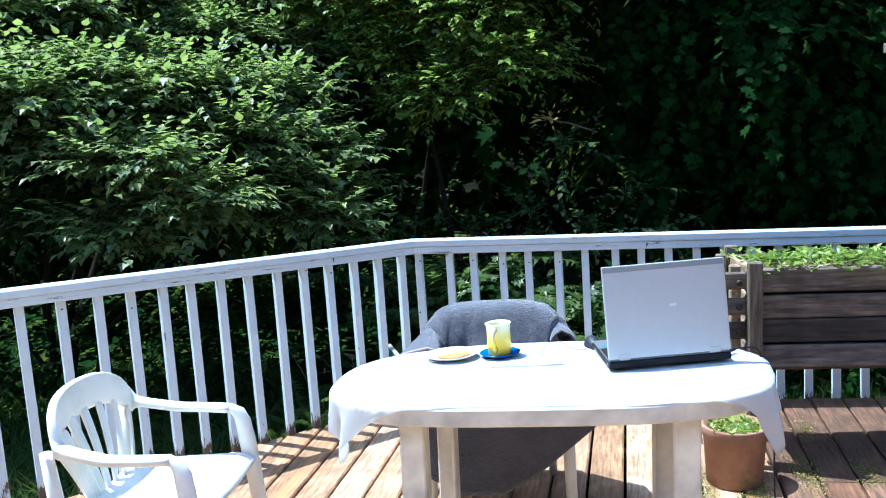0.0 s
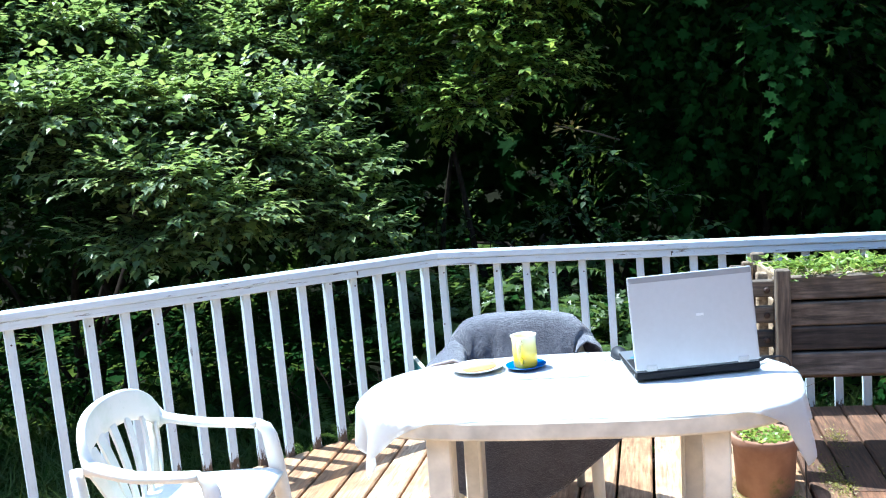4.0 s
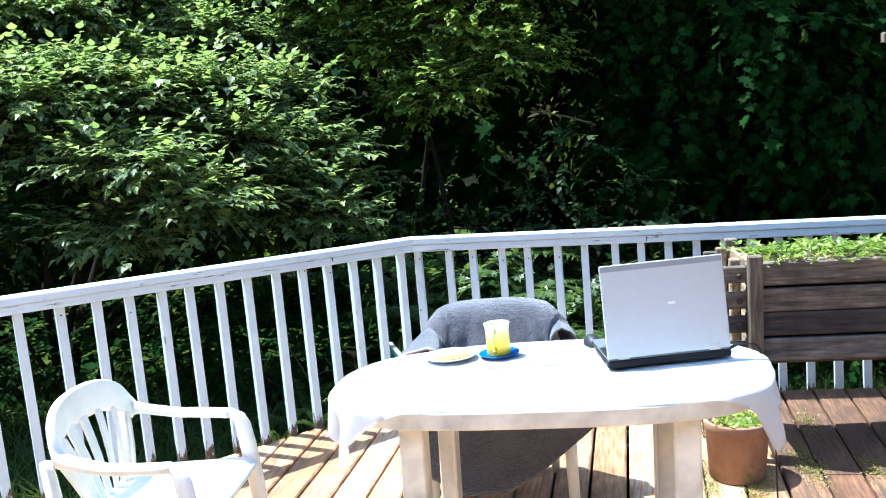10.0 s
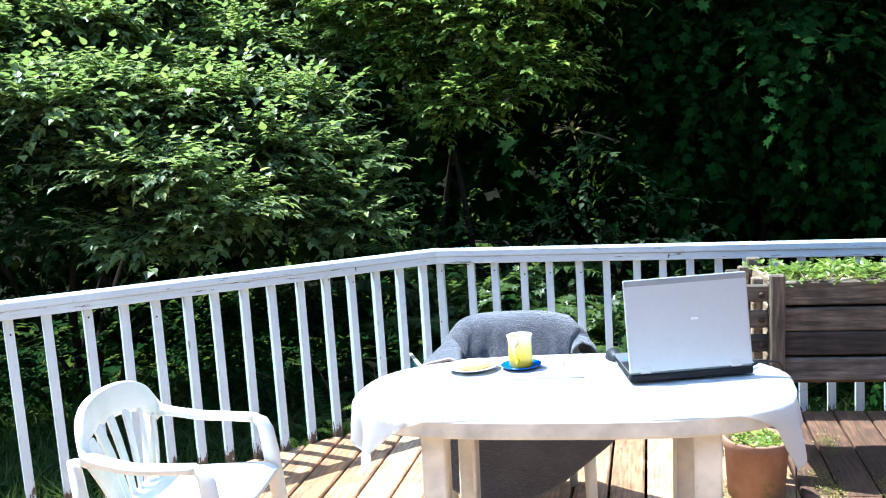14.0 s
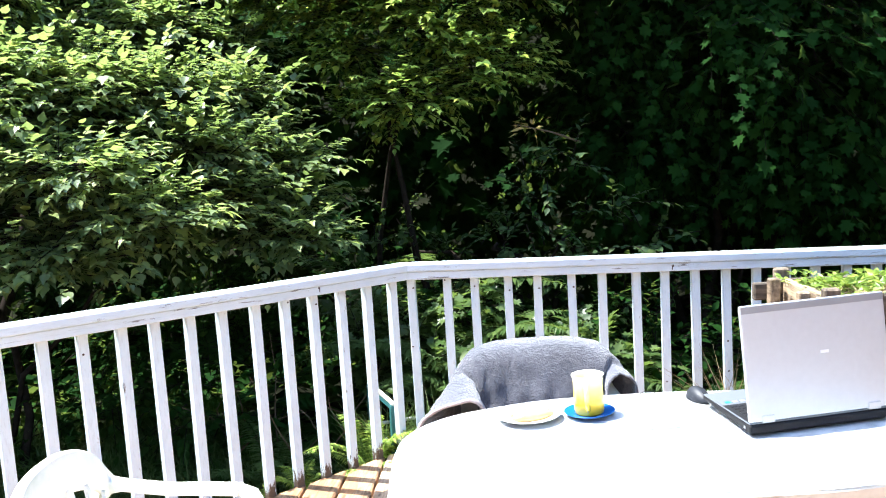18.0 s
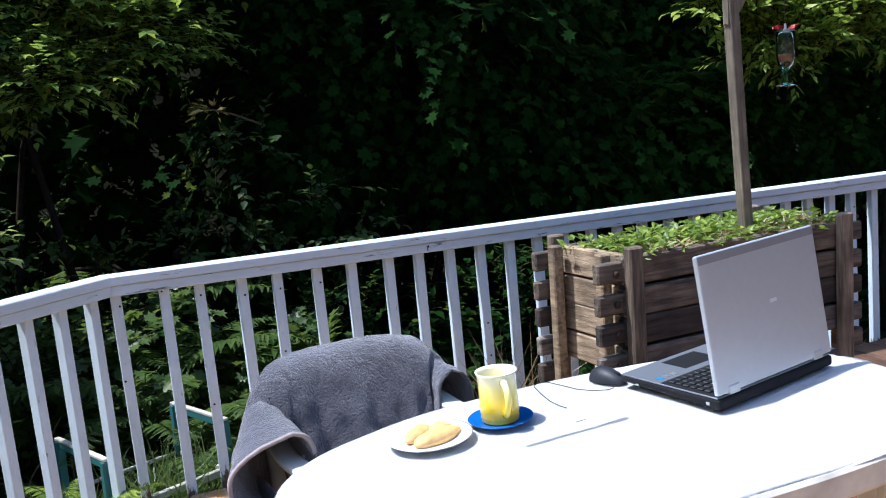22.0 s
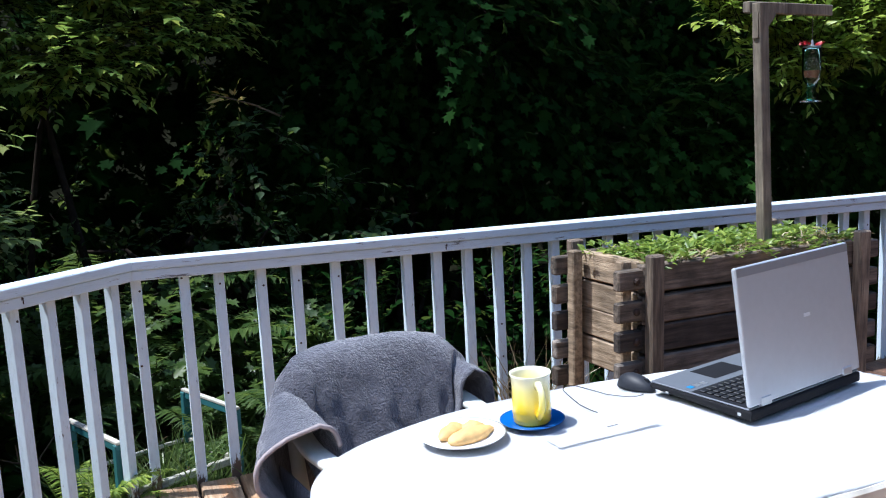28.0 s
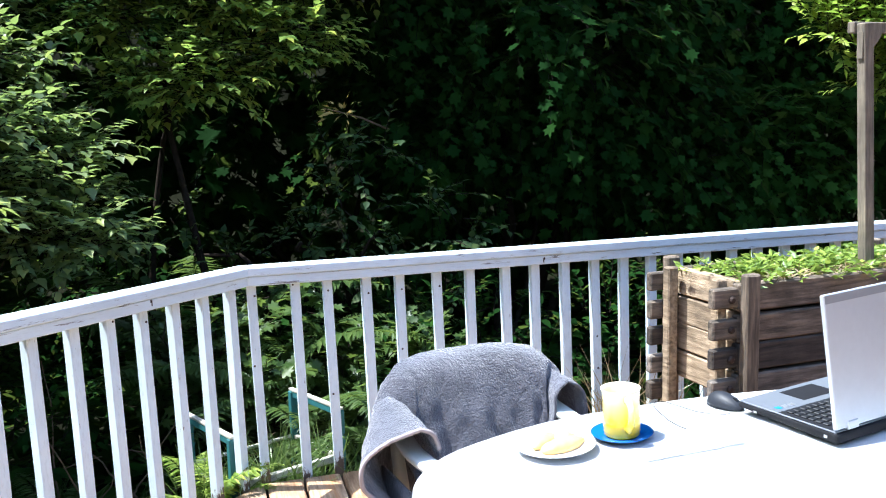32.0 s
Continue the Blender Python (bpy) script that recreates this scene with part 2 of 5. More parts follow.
def empty(name, m, **tags):
    ob = new(name)
    ob.empty_display_size = 0.05
    ob.matrix_world = m
    return tagged(ob, **tags)


def box(x0, x1, y0, y1, z0, z1, bevel=0.004, seg=1, bm=None):
    bm = bm or bmesh.new()
    made = bmesh.ops.create_cube(bm, size=1.0)["verts"]
    for v in made:
        v.co = Vector((x0 + (v.co.x + 0.5) * (x1 - x0), y0 + (v.co.y + 0.5) * (y1 - y0), z0 + (v.co.z + 0.5) * (z1 - z0)))
    if bevel:
        edges = {e for v in made for e in v.link_edges}
        bmesh.ops.bevel(bm, geom=list(edges), offset=bevel, segments=seg, profile=0.5, affect="EDGES")
    return bm


def lathe(profile, steps=32, bm=None, cap=True):
    """A turned body: profile rows of radius and height, from the bottom up."""
    bm = bm or bmesh.new()
    rings = []
    for r, z in profile:
        rings.append([bm.verts.new((r * math.cos(a), r * math.sin(a), z)) for a in (2 * math.pi * i / steps for i in range(steps))])
    for a, b in zip(rings, rings[1:]):
        for i in range(steps):
            bm.faces.new((a[i], a[(i + 1) % steps], b[(i + 1) % steps], b[i]))
    if cap:
        bm.faces.new(rings[0][::-1])
        bm.faces.new(rings[-1])
    return bm


def thicken(bm, t):
    """Gives an open sheet a back face and rims, a fixed way behind its own."""
    bm.normal_update()
    front = list(bm.verts)
    twin = {v: bm.verts.new(v.co - v.normal * t) for v in front}
    rims = [e for e in bm.edges if len(e.link_faces) == 1]
    for f in list(bm.faces):
        bm.faces.new([twin[v] for v in reversed(f.verts)])
    for e in rims:
        a, b = e.verts
        bm.faces.new((a, b, twin[b], twin[a]))
    bmesh.ops.recalc_face_normals(bm, faces=bm.faces)


def tube(points, radius, sides=8, bm=None, flat=1.0):
    """A round bar along points; radius may be a number or one for each point."""
    bm = bm or bmesh.new()
    pts = [Vector(p) for p in points]
    radii = [float(r) for r in radius] if isinstance(radius, (list, tuple)) else [radius] * len(pts)
    rings, side = [], None
    for i, p in enumerate(pts):
        way = (pts[min(i + 1, len(pts) - 1)] - pts[max(i - 1, 0)]).normalized()
        if side is None:
            side = way.cross(Vector((0, 0, 1)) if abs(way.z) < 0.9 else Vector((0, 1, 0))).normalized()
        side = (side - way * side.dot(way)).normalized()
        up = way.cross(side)
        rings.append([bm.verts.new(p + radii[i] * (math.cos(a) * side + flat * math.sin(a) * up)) for a in (2 * math.pi * k / sides for k in range(sides))])
    for a, b in zip(rings, rings[1:]):
        for k in range(sides):
            bm.faces.new((a[k], a[(k + 1) % sides], b[(k + 1) % sides], b[k]))
    bm.faces.new(rings[0][::-1])
    bm.faces.new(rings[-1])
    return bm


def arrays_mesh(name, verts, tris, material):
    """A mesh from numpy arrays of corners and triangles."""
    me = bpy.data.meshes.new(name)
    me.vertices.add(len(verts))
    me.vertices.foreach_set("co", verts.astype(np.float32).ravel())
    me.loops.add(len(tris) * 3)
    me.loops.foreach_set("vertex_index", tris.astype(np.int32).ravel())
    me.polygons.add(len(tris))
    me.polygons.foreach_set("loop_start", np.arange(0, 3 * len(tris), 3, dtype=np.int32))
    me.update(calc_edges=True)
    me.validate()
    me.materials.append(material)
    return me


def unit(v):
    return v / np.maximum(np.linalg.norm(v, axis=-1, keepdims=True), 1e-9)


# A leaf blade lying along +y, tip at y = 1: a pointed, slightly lobed, creased outline.
LOBED = np.array([(0, 0, 0), (-0.36, 0.12, 0.07), (-0.5, 0.42, 0.1), (-0.22, 0.6, 0.05), (0, 1.0, -0.12), (0.22, 0.6, 0.05), (0.5, 0.42, 0.1), (0.36, 0.12, 0.07), (0, 0.5, -0.02)])
LOBED_TRIS = np.array([(0, 8, 1), (1, 8, 2), (2, 8, 3), (3, 8, 4), (4, 8, 5), (5, 8, 6), (6, 8, 7), (7, 8, 0)])
SLIM = np.array([(0, 0, 0), (-0.2, 0.35, 0.05), (0, 1, -0.1), (0.2, 0.35, 0.05), (0, 0.4, -0.01)])
SLIM_TRIS = np.array([(0, 4, 1), (1, 4, 2), (2, 4, 3), (3, 4, 0)])


# a broad blade with soft shoulders
BROAD = np.array([(0, 0, 0), (-0.24, 0.03, 0.04), (-0.42, 0.24, 0.07), (-0.36, 0.46, 0.05), (-0.2, 0.62, 0.0), (0, 1.0, -0.18), (0.2, 0.62, 0.0), (0.36, 0.46, 0.05), (0.42, 0.24, 0.07), (0.24, 0.03, 0.04), (0, 0.4, -0.04)])
# a five-lobed maple blade
MAPLE = np.array([(0, 0, 0), (-0.28, 0.02, 0.05), (-0.2, 0.2, 0.03), (-0.55, 0.32, 0.08), (-0.32, 0.46, 0.05), (-0.36, 0.74, 0.02), (-0.13, 0.64, 0.0), (0, 1.0, -0.14), (0.13, 0.64, 0.0), (0.36, 0.74, 0.02), (0.32, 0.46, 0.05), (0.55, 0.32, 0.08), (0.2, 0.2, 0.03), (0.28, 0.02, 0.05), (0, 0.38, -0.03)])
MAPLE_TRIS = np.array([(k, 14, (k + 1) % 14) for k in range(14)])
# a smooth ovate blade, gently folded along its rib and bent down at the tip
OVATE = np.array([(0, 0, 0), (-0.2, 0.1, 0.03), (-0.33, 0.3, 0.05), (-0.3, 0.52, 0.03), (-0.15, 0.76, -0.04), (0, 1.0, -0.16), (0.15, 0.76, -0.04), (0.3, 0.52, 0.03), (0.33, 0.3, 0.05), (0.2, 0.1, 0.03), (0, 0.45, -0.03)])
OVATE_TRIS = np.array([(k, 10, (k + 1) % 10) for k in range(10)])


def leaves_mesh(name, base, way, size, material, rng, shape=LOBED, tris=LOBED_TRIS, lift=0.5, flat=0.75, face=None):
    """Many leaf blades in one mesh: where each is held, the way that it points, and how long it is. flat: how far the blades keep face up."""
    n = len(base)
    way = unit(way)
    upish = np.array([0, 0, 1.0]) * flat + rng.normal(0, lift, (n, 3)) * (1 - flat * 0.5)
    if face is not None:
        upish = upish + face
    upish = unit(upish)
    side = unit(np.cross(way, upish))
    up = np.cross(side, way)
    width = rng.uniform(0.8, 1.15, (n, 1, 1))
    pts = shape[None] * size[:, None, None]
    verts = base[:, None] + pts[..., :1] * width * side[:, None] + pts[..., 1:2] * way[:, None] + pts[..., 2:] * up[:, None]
    faces = tris[None] + (np.arange(n) * len(shape))[:, None, None]
    return arrays_mesh(name, verts.reshape(-1, 3), faces.reshape(-1, 3), material)


def sprays(rng, roots, ways, length, leaf, count, droop=0.5, spread=0.9):
    """Twigs from roots along ways, each with count leaves; returns leaf bases, ways and sizes, and the twigs' own lines."""
    n = len(roots)
    ways = unit(ways)
    s = np.linspace(0.15, 1.0, count)[None, :, None]
    size = length * rng.uniform(0.6, 1.25, (n, 1, 1))
    base = roots[:, None] + ways[:, None] * size * s
    base[..., 2] -= (droop * size * s**2)[..., 0]
    tangent = ways[:, None] * np.ones((1, count, 1))
    tangent = tangent - np.array([0, 0, 1.0]) * (2 * droop * s)
    tangent = unit(tangent)
    flank = unit(np.cross(tangent, [0, 0, 1.0]))
    sign = np.where(np.arange(count) % 2 == 0, 1.0, -1.0)[None, :, None]
    sign[:, -1] *= 0.1
    out = unit(tangent + spread * sign * flank + rng.normal(0, 0.28, (n, count, 3)))
    out[..., 2] -= 0.1
    sizes = leaf * rng.uniform(0.55, 1.25, (n, count))
    return base.reshape(-1, 3), out.reshape(-1, 3), sizes.ravel(), base


def twig_mesh(name, roots, lines, radius, material):
    """Thin three-sided twigs along lines (n, count, 3), each starting from its root."""
    pts = np.concatenate([roots[:, None], lines[:, ::2]], 1)
    n, c, _ = pts.shape
    rad = np.linspace(radius, radius * 0.35, c)[None, :, None]
    a = np.stack([pts + rad * d for d in (np.array([1.0, 0, -0.6]), np.array([-1.0, 0.4, -0.6]), np.array([0, -0.4, 1.0]))], 2)
    verts = a.reshape(-1, 3)
    idx = np.arange(n * c * 3).reshape(n, c, 3)
    faces = []
    for k in range(3):
        p, q = idx[:, :-1, k], idx[:, :-1, (k + 1) % 3]
        r, s = idx[:, 1:, (k + 1) % 3], idx[:, 1:, k]
        faces += [np.stack([p, q, r], -1).reshape(-1, 3), np.stack([p, r, s], -1).reshape(-1, 3)]
    return arrays_mesh(name, verts, np.concatenate(faces), material)


def lumps_points(rng, lumps, n, front=None, shell=0.35):
    """Points near the skin of ellipsoid lumps (centre and radii), with their outward ways. front: the side kept, as a direction."""
    lumps = np.array(lumps, float)
    area = (lumps[:, 3] * lumps[:, 5] + lumps[:, 4] * lumps[:, 5] + lumps[:, 3] * lumps[:, 4])
    pick = rng.choice(len(lumps), n, p=area / area.sum())
    d = unit(rng.normal(0, 1, (n, 3)))
    if front is not None:
        f = np.array(front, float)
        back = (d @ f) < -0.25
        d[back] = d[back] - 2 * (d[back] @ f)[:, None] * f
    depth = 1 - shell * rng.random((n, 1)) ** 1.5
    pts = lumps[pick, :3] + d * lumps[pick, 3:] * depth
    return pts, unit(d / lumps[pick, 3:])


# ---- the deck and its rail ----
DECK_EDGE = 0.0                       # the deck's edge under the straight rail lies at y = 0
LEFT = Vector((-0.6907, -0.7231, 0))    # the way of the slanting rail from the bend
LEFT_OUT = Vector((-0.7231, 0.6907, 0))
# the deck falls a little towards the house and rises towards +x
DECK_PLANE = Matrix.Translation((0, 0, 0.02)) @ Matrix.Rotation(-0.02, 4, "Y") @ Matrix.Rotation(0.01, 4, "X")


def floor_z(x, y):
    """The height of the sloping deck."""
    return 0.02 + 0.02 * x + 0.01 * y


def deck_top(x):
    """Where a board at x ends under the rail."""
    return 0.0 if x >= 0 else x * LEFT.y / LEFT.x


def build_deck():
    deck = empty("deck", DECK_PLANE, label="weathered brown timber deck boards with dark gaps", category="deck", kind="structure")
    pitch, gap, x = 0.1525, 0.011, -4.067
    rng = random.Random(4)
    while x < 6.2:
        x0, x1 = x, x + pitch - (gap if x < 1.72 else 0.007) - rng.uniform(0, 0.003)
        ya, yb = deck_top(x0) - 0.004 - rng.uniform(0, 0.012), deck_top(x1) - 0.004 - rng.uniform(0, 0.012)
        bottom = -7.5
        mid = -2.0 - 2.2 * rng.random()
        by_planter = x0 > 1.72
        if by_planter:
            mid = -1.05
        spans = [(bottom, mid - 0.006), (mid, None)]
        if mid >= min(ya, yb) - 0.05:
            spans = [(bottom, None)]
        if by_planter:
            seam = -2.5 - 0.9 * rng.random()
            spans = [(bottom, seam - 0.006), (seam, mid - 0.006), (mid, None)]
        for lo, hi in spans:
            bm = bmesh.new()
            top_a, top_b = (ya, yb) if hi is None else (hi, hi)
            if lo >= min(top_a, top_b) - 0.05:
                continue
            dz = rng.uniform(-0.003, 0.003)
            c = 0.5 * (x0 + x1)
            rows = [(x0, lo, x1, lo), (x0, top_a, x1, top_b)]
            low, high = [], []
            for z, keep in ((-0.036, low), (-0.006, high)):
                for xa, y0, xb, y1 in rows:
                    keep.append(bm.verts.new((xa - c, y0, z + dz)))
                    keep.append(bm.verts.new((xb - c, y1, z + dz)))
            crown = []
            for xa, y0, xb, y1 in rows:
                crown.append(bm.verts.new((xa + 0.007 - c, y0, dz)))
                crown.append(bm.verts.new((xb - 0.007 - c, y1, dz)))
            a, b, cc, d = high
            bm.faces.new((low[0], low[2], low[3], low[1]))
            bm.faces.new((low[0], low[1], b, a))
            bm.faces.new((low[3], low[2], cc, d))
            bm.faces.new((low[2], low[0], a, cc))
            bm.faces.new((low[1], low[3], d, b))
            bm.faces.new((a, b, crown[1], crown[0]))
            bm.faces.new((d, cc, crown[2], crown[3]))
            bm.faces.new((cc, a, crown[0], crown[2]))
            bm.faces.new((b, d, crown[3], crown[1]))
            bm.faces.new((crown[0], crown[1], crown[3], crown[2]))
            ob = part("plank", bm, M_DECK_SHADE_NEAR if by_planter and hi is None else M_DECK_SHADE_FAR if by_planter and lo > -3.5 else M_DECK, deck)
            ob.location.x = c
        x += pitch
    # rim joists and bearers below the boards
    part("rim_joist", box(0.0, 6.2, -0.05, -0.012, -0.19, -0.04), M_JOIST, deck)
    slant = part("rim_joist", box(0.0, 5.6, -0.05, -0.012, -0.19, -0.04), M_JOIST, deck)
    slant.matrix_world = Matrix.Rotation(math.atan2(LEFT.y, LEFT.x), 4, "Z") @ Matrix.Diagonal((1, -1, 1, 1)) @ pose(0.03, 0, 0)
    for y in (-0.62, -1.25, -1.9, -2.6, -3.3, -4.0, -4.8):
        left = -0.03 + y * LEFT.x / LEFT.y
        part("joist", box(left + 0.1, 6.1, y - 0.02, y + 0.02, -0.19, -0.042), M_JOIST, deck)
    return deck


BALUSTER_X = [0.034, 0.198, 0.333, 0.487, 0.624, 0.782, 0.916, 1.075, 1.203, 1.345, 1.484, 1.612]


def build_rail():
    rail = empty("railing", Matrix(), label="white painted timber railing with worn square balusters", category="railing", kind="structure")
    turn = Matrix.Rotation(math.atan2(LEFT.y, LEFT.x), 4, "Z")
    rng = random.Random(8)

    def cap(length, mirror):
        # mitred at the bend: the inner edge is shorter than the outer one
        t = math.tan(radians(22.5))
        bm = bmesh.new()
        for y0, y1, z0, z1, name in ((-0.045, 0.04, 0.876, 0.911, "cap"), (-0.036, -0.009, 0.836, 0.8755, "under")):
            vs = []
            for z in (z0, z1):
                for y in (y0, y1):
                    vs.append([bm.verts.new((-y * t if end == 0 else length, y * mirror, z)) for end in (0, 1)])
            a, b, c, d = vs
            for q in ((a[0], a[1], b[1], b[0]), (c[0], d[0], d[1], c[1]), (a[0], c[0], c[1], a[1]), (b[0], b[1], d[1], d[0]), (a[1], c[1], d[1], b[1]), (a[0], b[0], d[0], c[0])):
                bm.faces.new(q)
        bmesh.ops.recalc_face_normals(bm, faces=bm.faces)
        bmesh.ops.bevel(bm, geom=list(bm.edges), offset=0.004, segments=1, affect="EDGES")
        return bm

    ob = part("handrail", cap(6.4, 1), M_RAIL, rail, "flat white timber handrail with flaking paint")
    ob.matrix_world = pose(0, 0, -0.004) @ Matrix.Rotation(-0.009, 4, "Y")
    ob = part("handrail", cap(4.8, -1), M_RAIL, rail, "flat white timber handrail with flaking paint")
    ob.matrix_world = pose(0, 0, -0.004) @ turn @ Matrix.Rotation(-0.0105, 4, "Y")
    me = mesh_of("baluster", box(-0.019, 0.019, -0.019, 0.019, -0.1, 0.843, 0.003))
    xs = list(BALUSTER_X)
    while xs[-1] < 6.1:
        xs.append(xs[-1] + (0.135, 0.132)[len(xs) % 2])
    for x in xs:
        ob = part("baluster", me, M_BALUSTER, rail)
        ob.matrix_world = pose(x + 0.015 + rng.uniform(-0.002, 0.002), 0.012 + rng.uniform(-0.002, 0.002), 0.009 * x - rng.uniform(0.004, 0.012), rng.uniform(-0.25, 0.25), -1.1 + rng.uniform(-0.3, 0.3), rng.uniform(-4, 4))
    along = [0.072, 0.216, 0.359, 0.506, 0.649, 0.793, 0.942, 1.088, 1.229, 1.363, 1.505, 1.651, 1.802, 1.965, 2.115]
    while along[-1] < 4.5:
        along.append(along[-1] + 0.151)
    for s in along:
        ob = part("baluster", me, M_BALUSTER, rail)
        at = LEFT * s + LEFT_OUT * 0.012
        ob.matrix_world = pose(at.x + 0.015, at.y, 0.0105 * s - rng.uniform(0.004, 0.012), 0, -1.1, 0) @ pose(0, 0, 0, rng.uniform(-0.3, 0.3), rng.uniform(-0.3, 0.3), math.degrees(math.atan2(LEFT.y, LEFT.x)) + rng.uniform(-3, 3))
    # two short dark cracks under the cap
    for m in (pose(1.231, -0.0365, 0.862), turn @ pose(0.5, 0.0365, 0.862)):
        bm = box(-0.002, 0.002, -0.0006, 0.0006, -0.011, 0.009, 0)
        box(0.001, 0.006, -0.0006, 0.0006, 0.002, 0.012, 0, 1, bm)
        part("crack", bm, M_BOLT, rail).matrix_world = m
    # nail heads and small dark knots on the balusters' inner faces
    nail = mesh_of("nail", lathe([(0.0045, 0), (0.004, 0.0015)], 8))
    spots = [(Vector((x, 0.012, 0)), 0.0) for x in xs[:26]] + [(LEFT * s + LEFT_OUT * 0.012, math.atan2(LEFT.y, LEFT.x) + math.pi) for s in along[:24]]
    for at, ang in spots:
        for k in range(rng.choice((1, 1, 2))):
            ob = part("nail", nail, M_BOLT, rail)
            ob.matrix_world = Matrix.Translation((at.x, at.y, rng.choice((0.79, 0.8, 0.5, 0.34, 0.15)) + rng.uniform(-0.03, 0.03))) @ Matrix.Rotation(ang, 4, "Z") @ pose(rng.uniform(-0.008, 0.008), -0.0188, 0, 90)
    return rail


build_deck()
build_rail()

# the ground under and behind the deck: one sheet to the horizon, with an added rising bank that hides the sky
def build_ground():
    bm = bmesh.new()
    n = 70
    grid = []
    for j in range(n + 1):
        row = []
        for i in range(n + 1):
            u, v = 2 * i / n - 1, 2 * j / n - 1
            x, y = 600 * u * abs(u) ** 3 + 4 * u, 600 * v * abs(v) ** 3 + 4 * v
            far = max(0.0, y - 5.0, -x - 9.0, x - 11.0, -y - 12.0)
            z = -0.42 + 0.12 * noise.noise(Vector((x * 0.6, y * 0.6, 1.3))) + 15.0 * (1 - math.exp(-far / 7.0)) * (1 + 0.2 * noise.noise(Vector((x * 0.2, y * 0.2, 3))))
            row.append(bm.verts.new((x, y, z)))
        grid.append(row)
    for a, b in zip(grid, grid[1:]):
        for i in range(n):
            bm.faces.new((a[i], a[i + 1], b[i + 1], b[i]))
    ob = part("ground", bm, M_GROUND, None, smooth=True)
    return tagged(ob, label="leaf-strewn soil under the undergrowth, darkened to stand for shade", category="ground", kind="structure")


build_ground()


def build_house():
    """An added plain clapboard wall, out of view behind the walk, closes the deck."""
    wall = empty("wall_house", Matrix(), label="plain pale clapboard wall added out of view behind the deck", category="wall", kind="structure")
    m = wood_mat("pale_clapboard", (0.42, 0.4, 0.36), (0.5, 0.48, 0.44), (1, 14, 14), 0.7, None, 0.1, 0.2)
    part("wall_core", box(-5.5, 6.1, -7.6, -7.47, -0.42, 2.9, 0), m, wall)
    board = mesh_of("clapboard", box(-5.5, 6.1, -0.02, 0.0, -0.09, 0.09, 0.004))
    for k in range(18):
        part("clapboard", board, m, wall).matrix_world = pose(0, -7.44, 0.08 + k * 0.16, 6)


build_house()


# ---- the wood behind the rail ----
def bush(name, label, category, seed, lumps, n, leaf, mat, length=0.45, count=11, droop=0.45, front=(0.35, -0.8, 0.3), stems=5, flat=0.75, reach=0.55, up=0.15, shell=0.5, outward=0.55, slim=False, shape=None, layer=1.0):
    """A shrub or tree: arching stems from the ground and a crown of leafy sprays on lumps."""
    rng = np.random.default_rng(seed)
    lumps = np.array(lumps, float)
    foot = lumps[:, :2].mean(0)
    thing = empty(name, pose(foot[0], foot[1], -0.42), label=label, category=category)
    inv = Matrix.Translation((-foot[0], -foot[1], 0.42))
    roots, out = lumps_points(rng, lumps, n, unit(np.array(front)), shell)
    ways = unit(unit(out * np.array([1, 1, layer ** 1.5])) * reach + np.array([0, 0, up]) + rng.normal(0, 0.35, roots.shape) * np.array([1, 1, layer]))
    base, way, size, lines = sprays(rng, roots - ways * length * 0.4, ways, length, leaf, count, droop)
    origin = np.array([foot[0], foot[1], -0.42])
    crown = part("crown", leaves_mesh("crown", base - origin, way, size, mat, rng, *((SLIM, SLIM_TRIS) if slim else (OVATE, OVATE_TRIS) if shape == "ovate" else (BROAD, OVATE_TRIS) if shape == "broad" else (MAPLE, MAPLE_TRIS)), 0.5 * layer, flat=flat, face=np.repeat(out, count, 0) * outward), None, thing)
    crown["kind"] = "stuff"
    twigs = part("twig_work", twig_mesh("twigs", roots - ways * length * 0.4 - origin, lines - origin, 0.004, M_BARK), None, thing)
    twigs["kind"] = "stuff"
    for k in range(stems):
        c = lumps[rng.integers(len(lumps))]
        a = Vector((foot[0], foot[1], -0.5)) + Vector((rng.uniform(-0.3, 0.3), rng.uniform(-0.2, 0.3), 0))
        b = Vector(c[:3]) + Vector((rng.uniform(-0.4, 0.4), rng.uniform(-0.2, 0.2), rng.uniform(-0.3, 0.0)))
        pts = [a.lerp(b, t) + Vector((rng.uniform(-0.08, 0.08), rng.uniform(-0.08, 0.08), 0.35 * math.sin(t * math.pi))) for t in np.linspace(0, 1, 7)]
        r0 = rng.uniform(0.018, 0.05)
        st = part("stem", tube(pts, [r0 * (1 - 0.75 * t) for t in np.linspace(0, 1, 7)], 7), M_BARK, thing, smooth=True)
        st.data.transform(inv)
    return thing


def by_rail(s, o, z, *radii):
    """A lump at s along the slanting rail, o outside it."""
    p = LEFT * s + LEFT_OUT * o
    return (p.x, p.y, z, *radii)


# the sunlit shrub that overhangs the slanting rail
def tiers():
    """Stepped tiers of foliage, each set back from the one below."""
    rng = random.Random(12)
    rows = []
    for k in range(11):
        z, o, s = 1.05 + 0.19 * k, 1.1 + 0.225 * k, -0.1 - 0.07 * max(0, k - 3)
        while s < min(4.8, 1.2 + 0.057 * k * k):
            if rng.random() > 0.1:
                rows.append(by_rail(s + rng.uniform(-0.2, 0.2), o + rng.uniform(-0.25, 0.25), z + rng.uniform(-0.12, 0.12) + 0.04 * s, 0.38, 0.32, 0.13))
            s += 0.42
    return rows


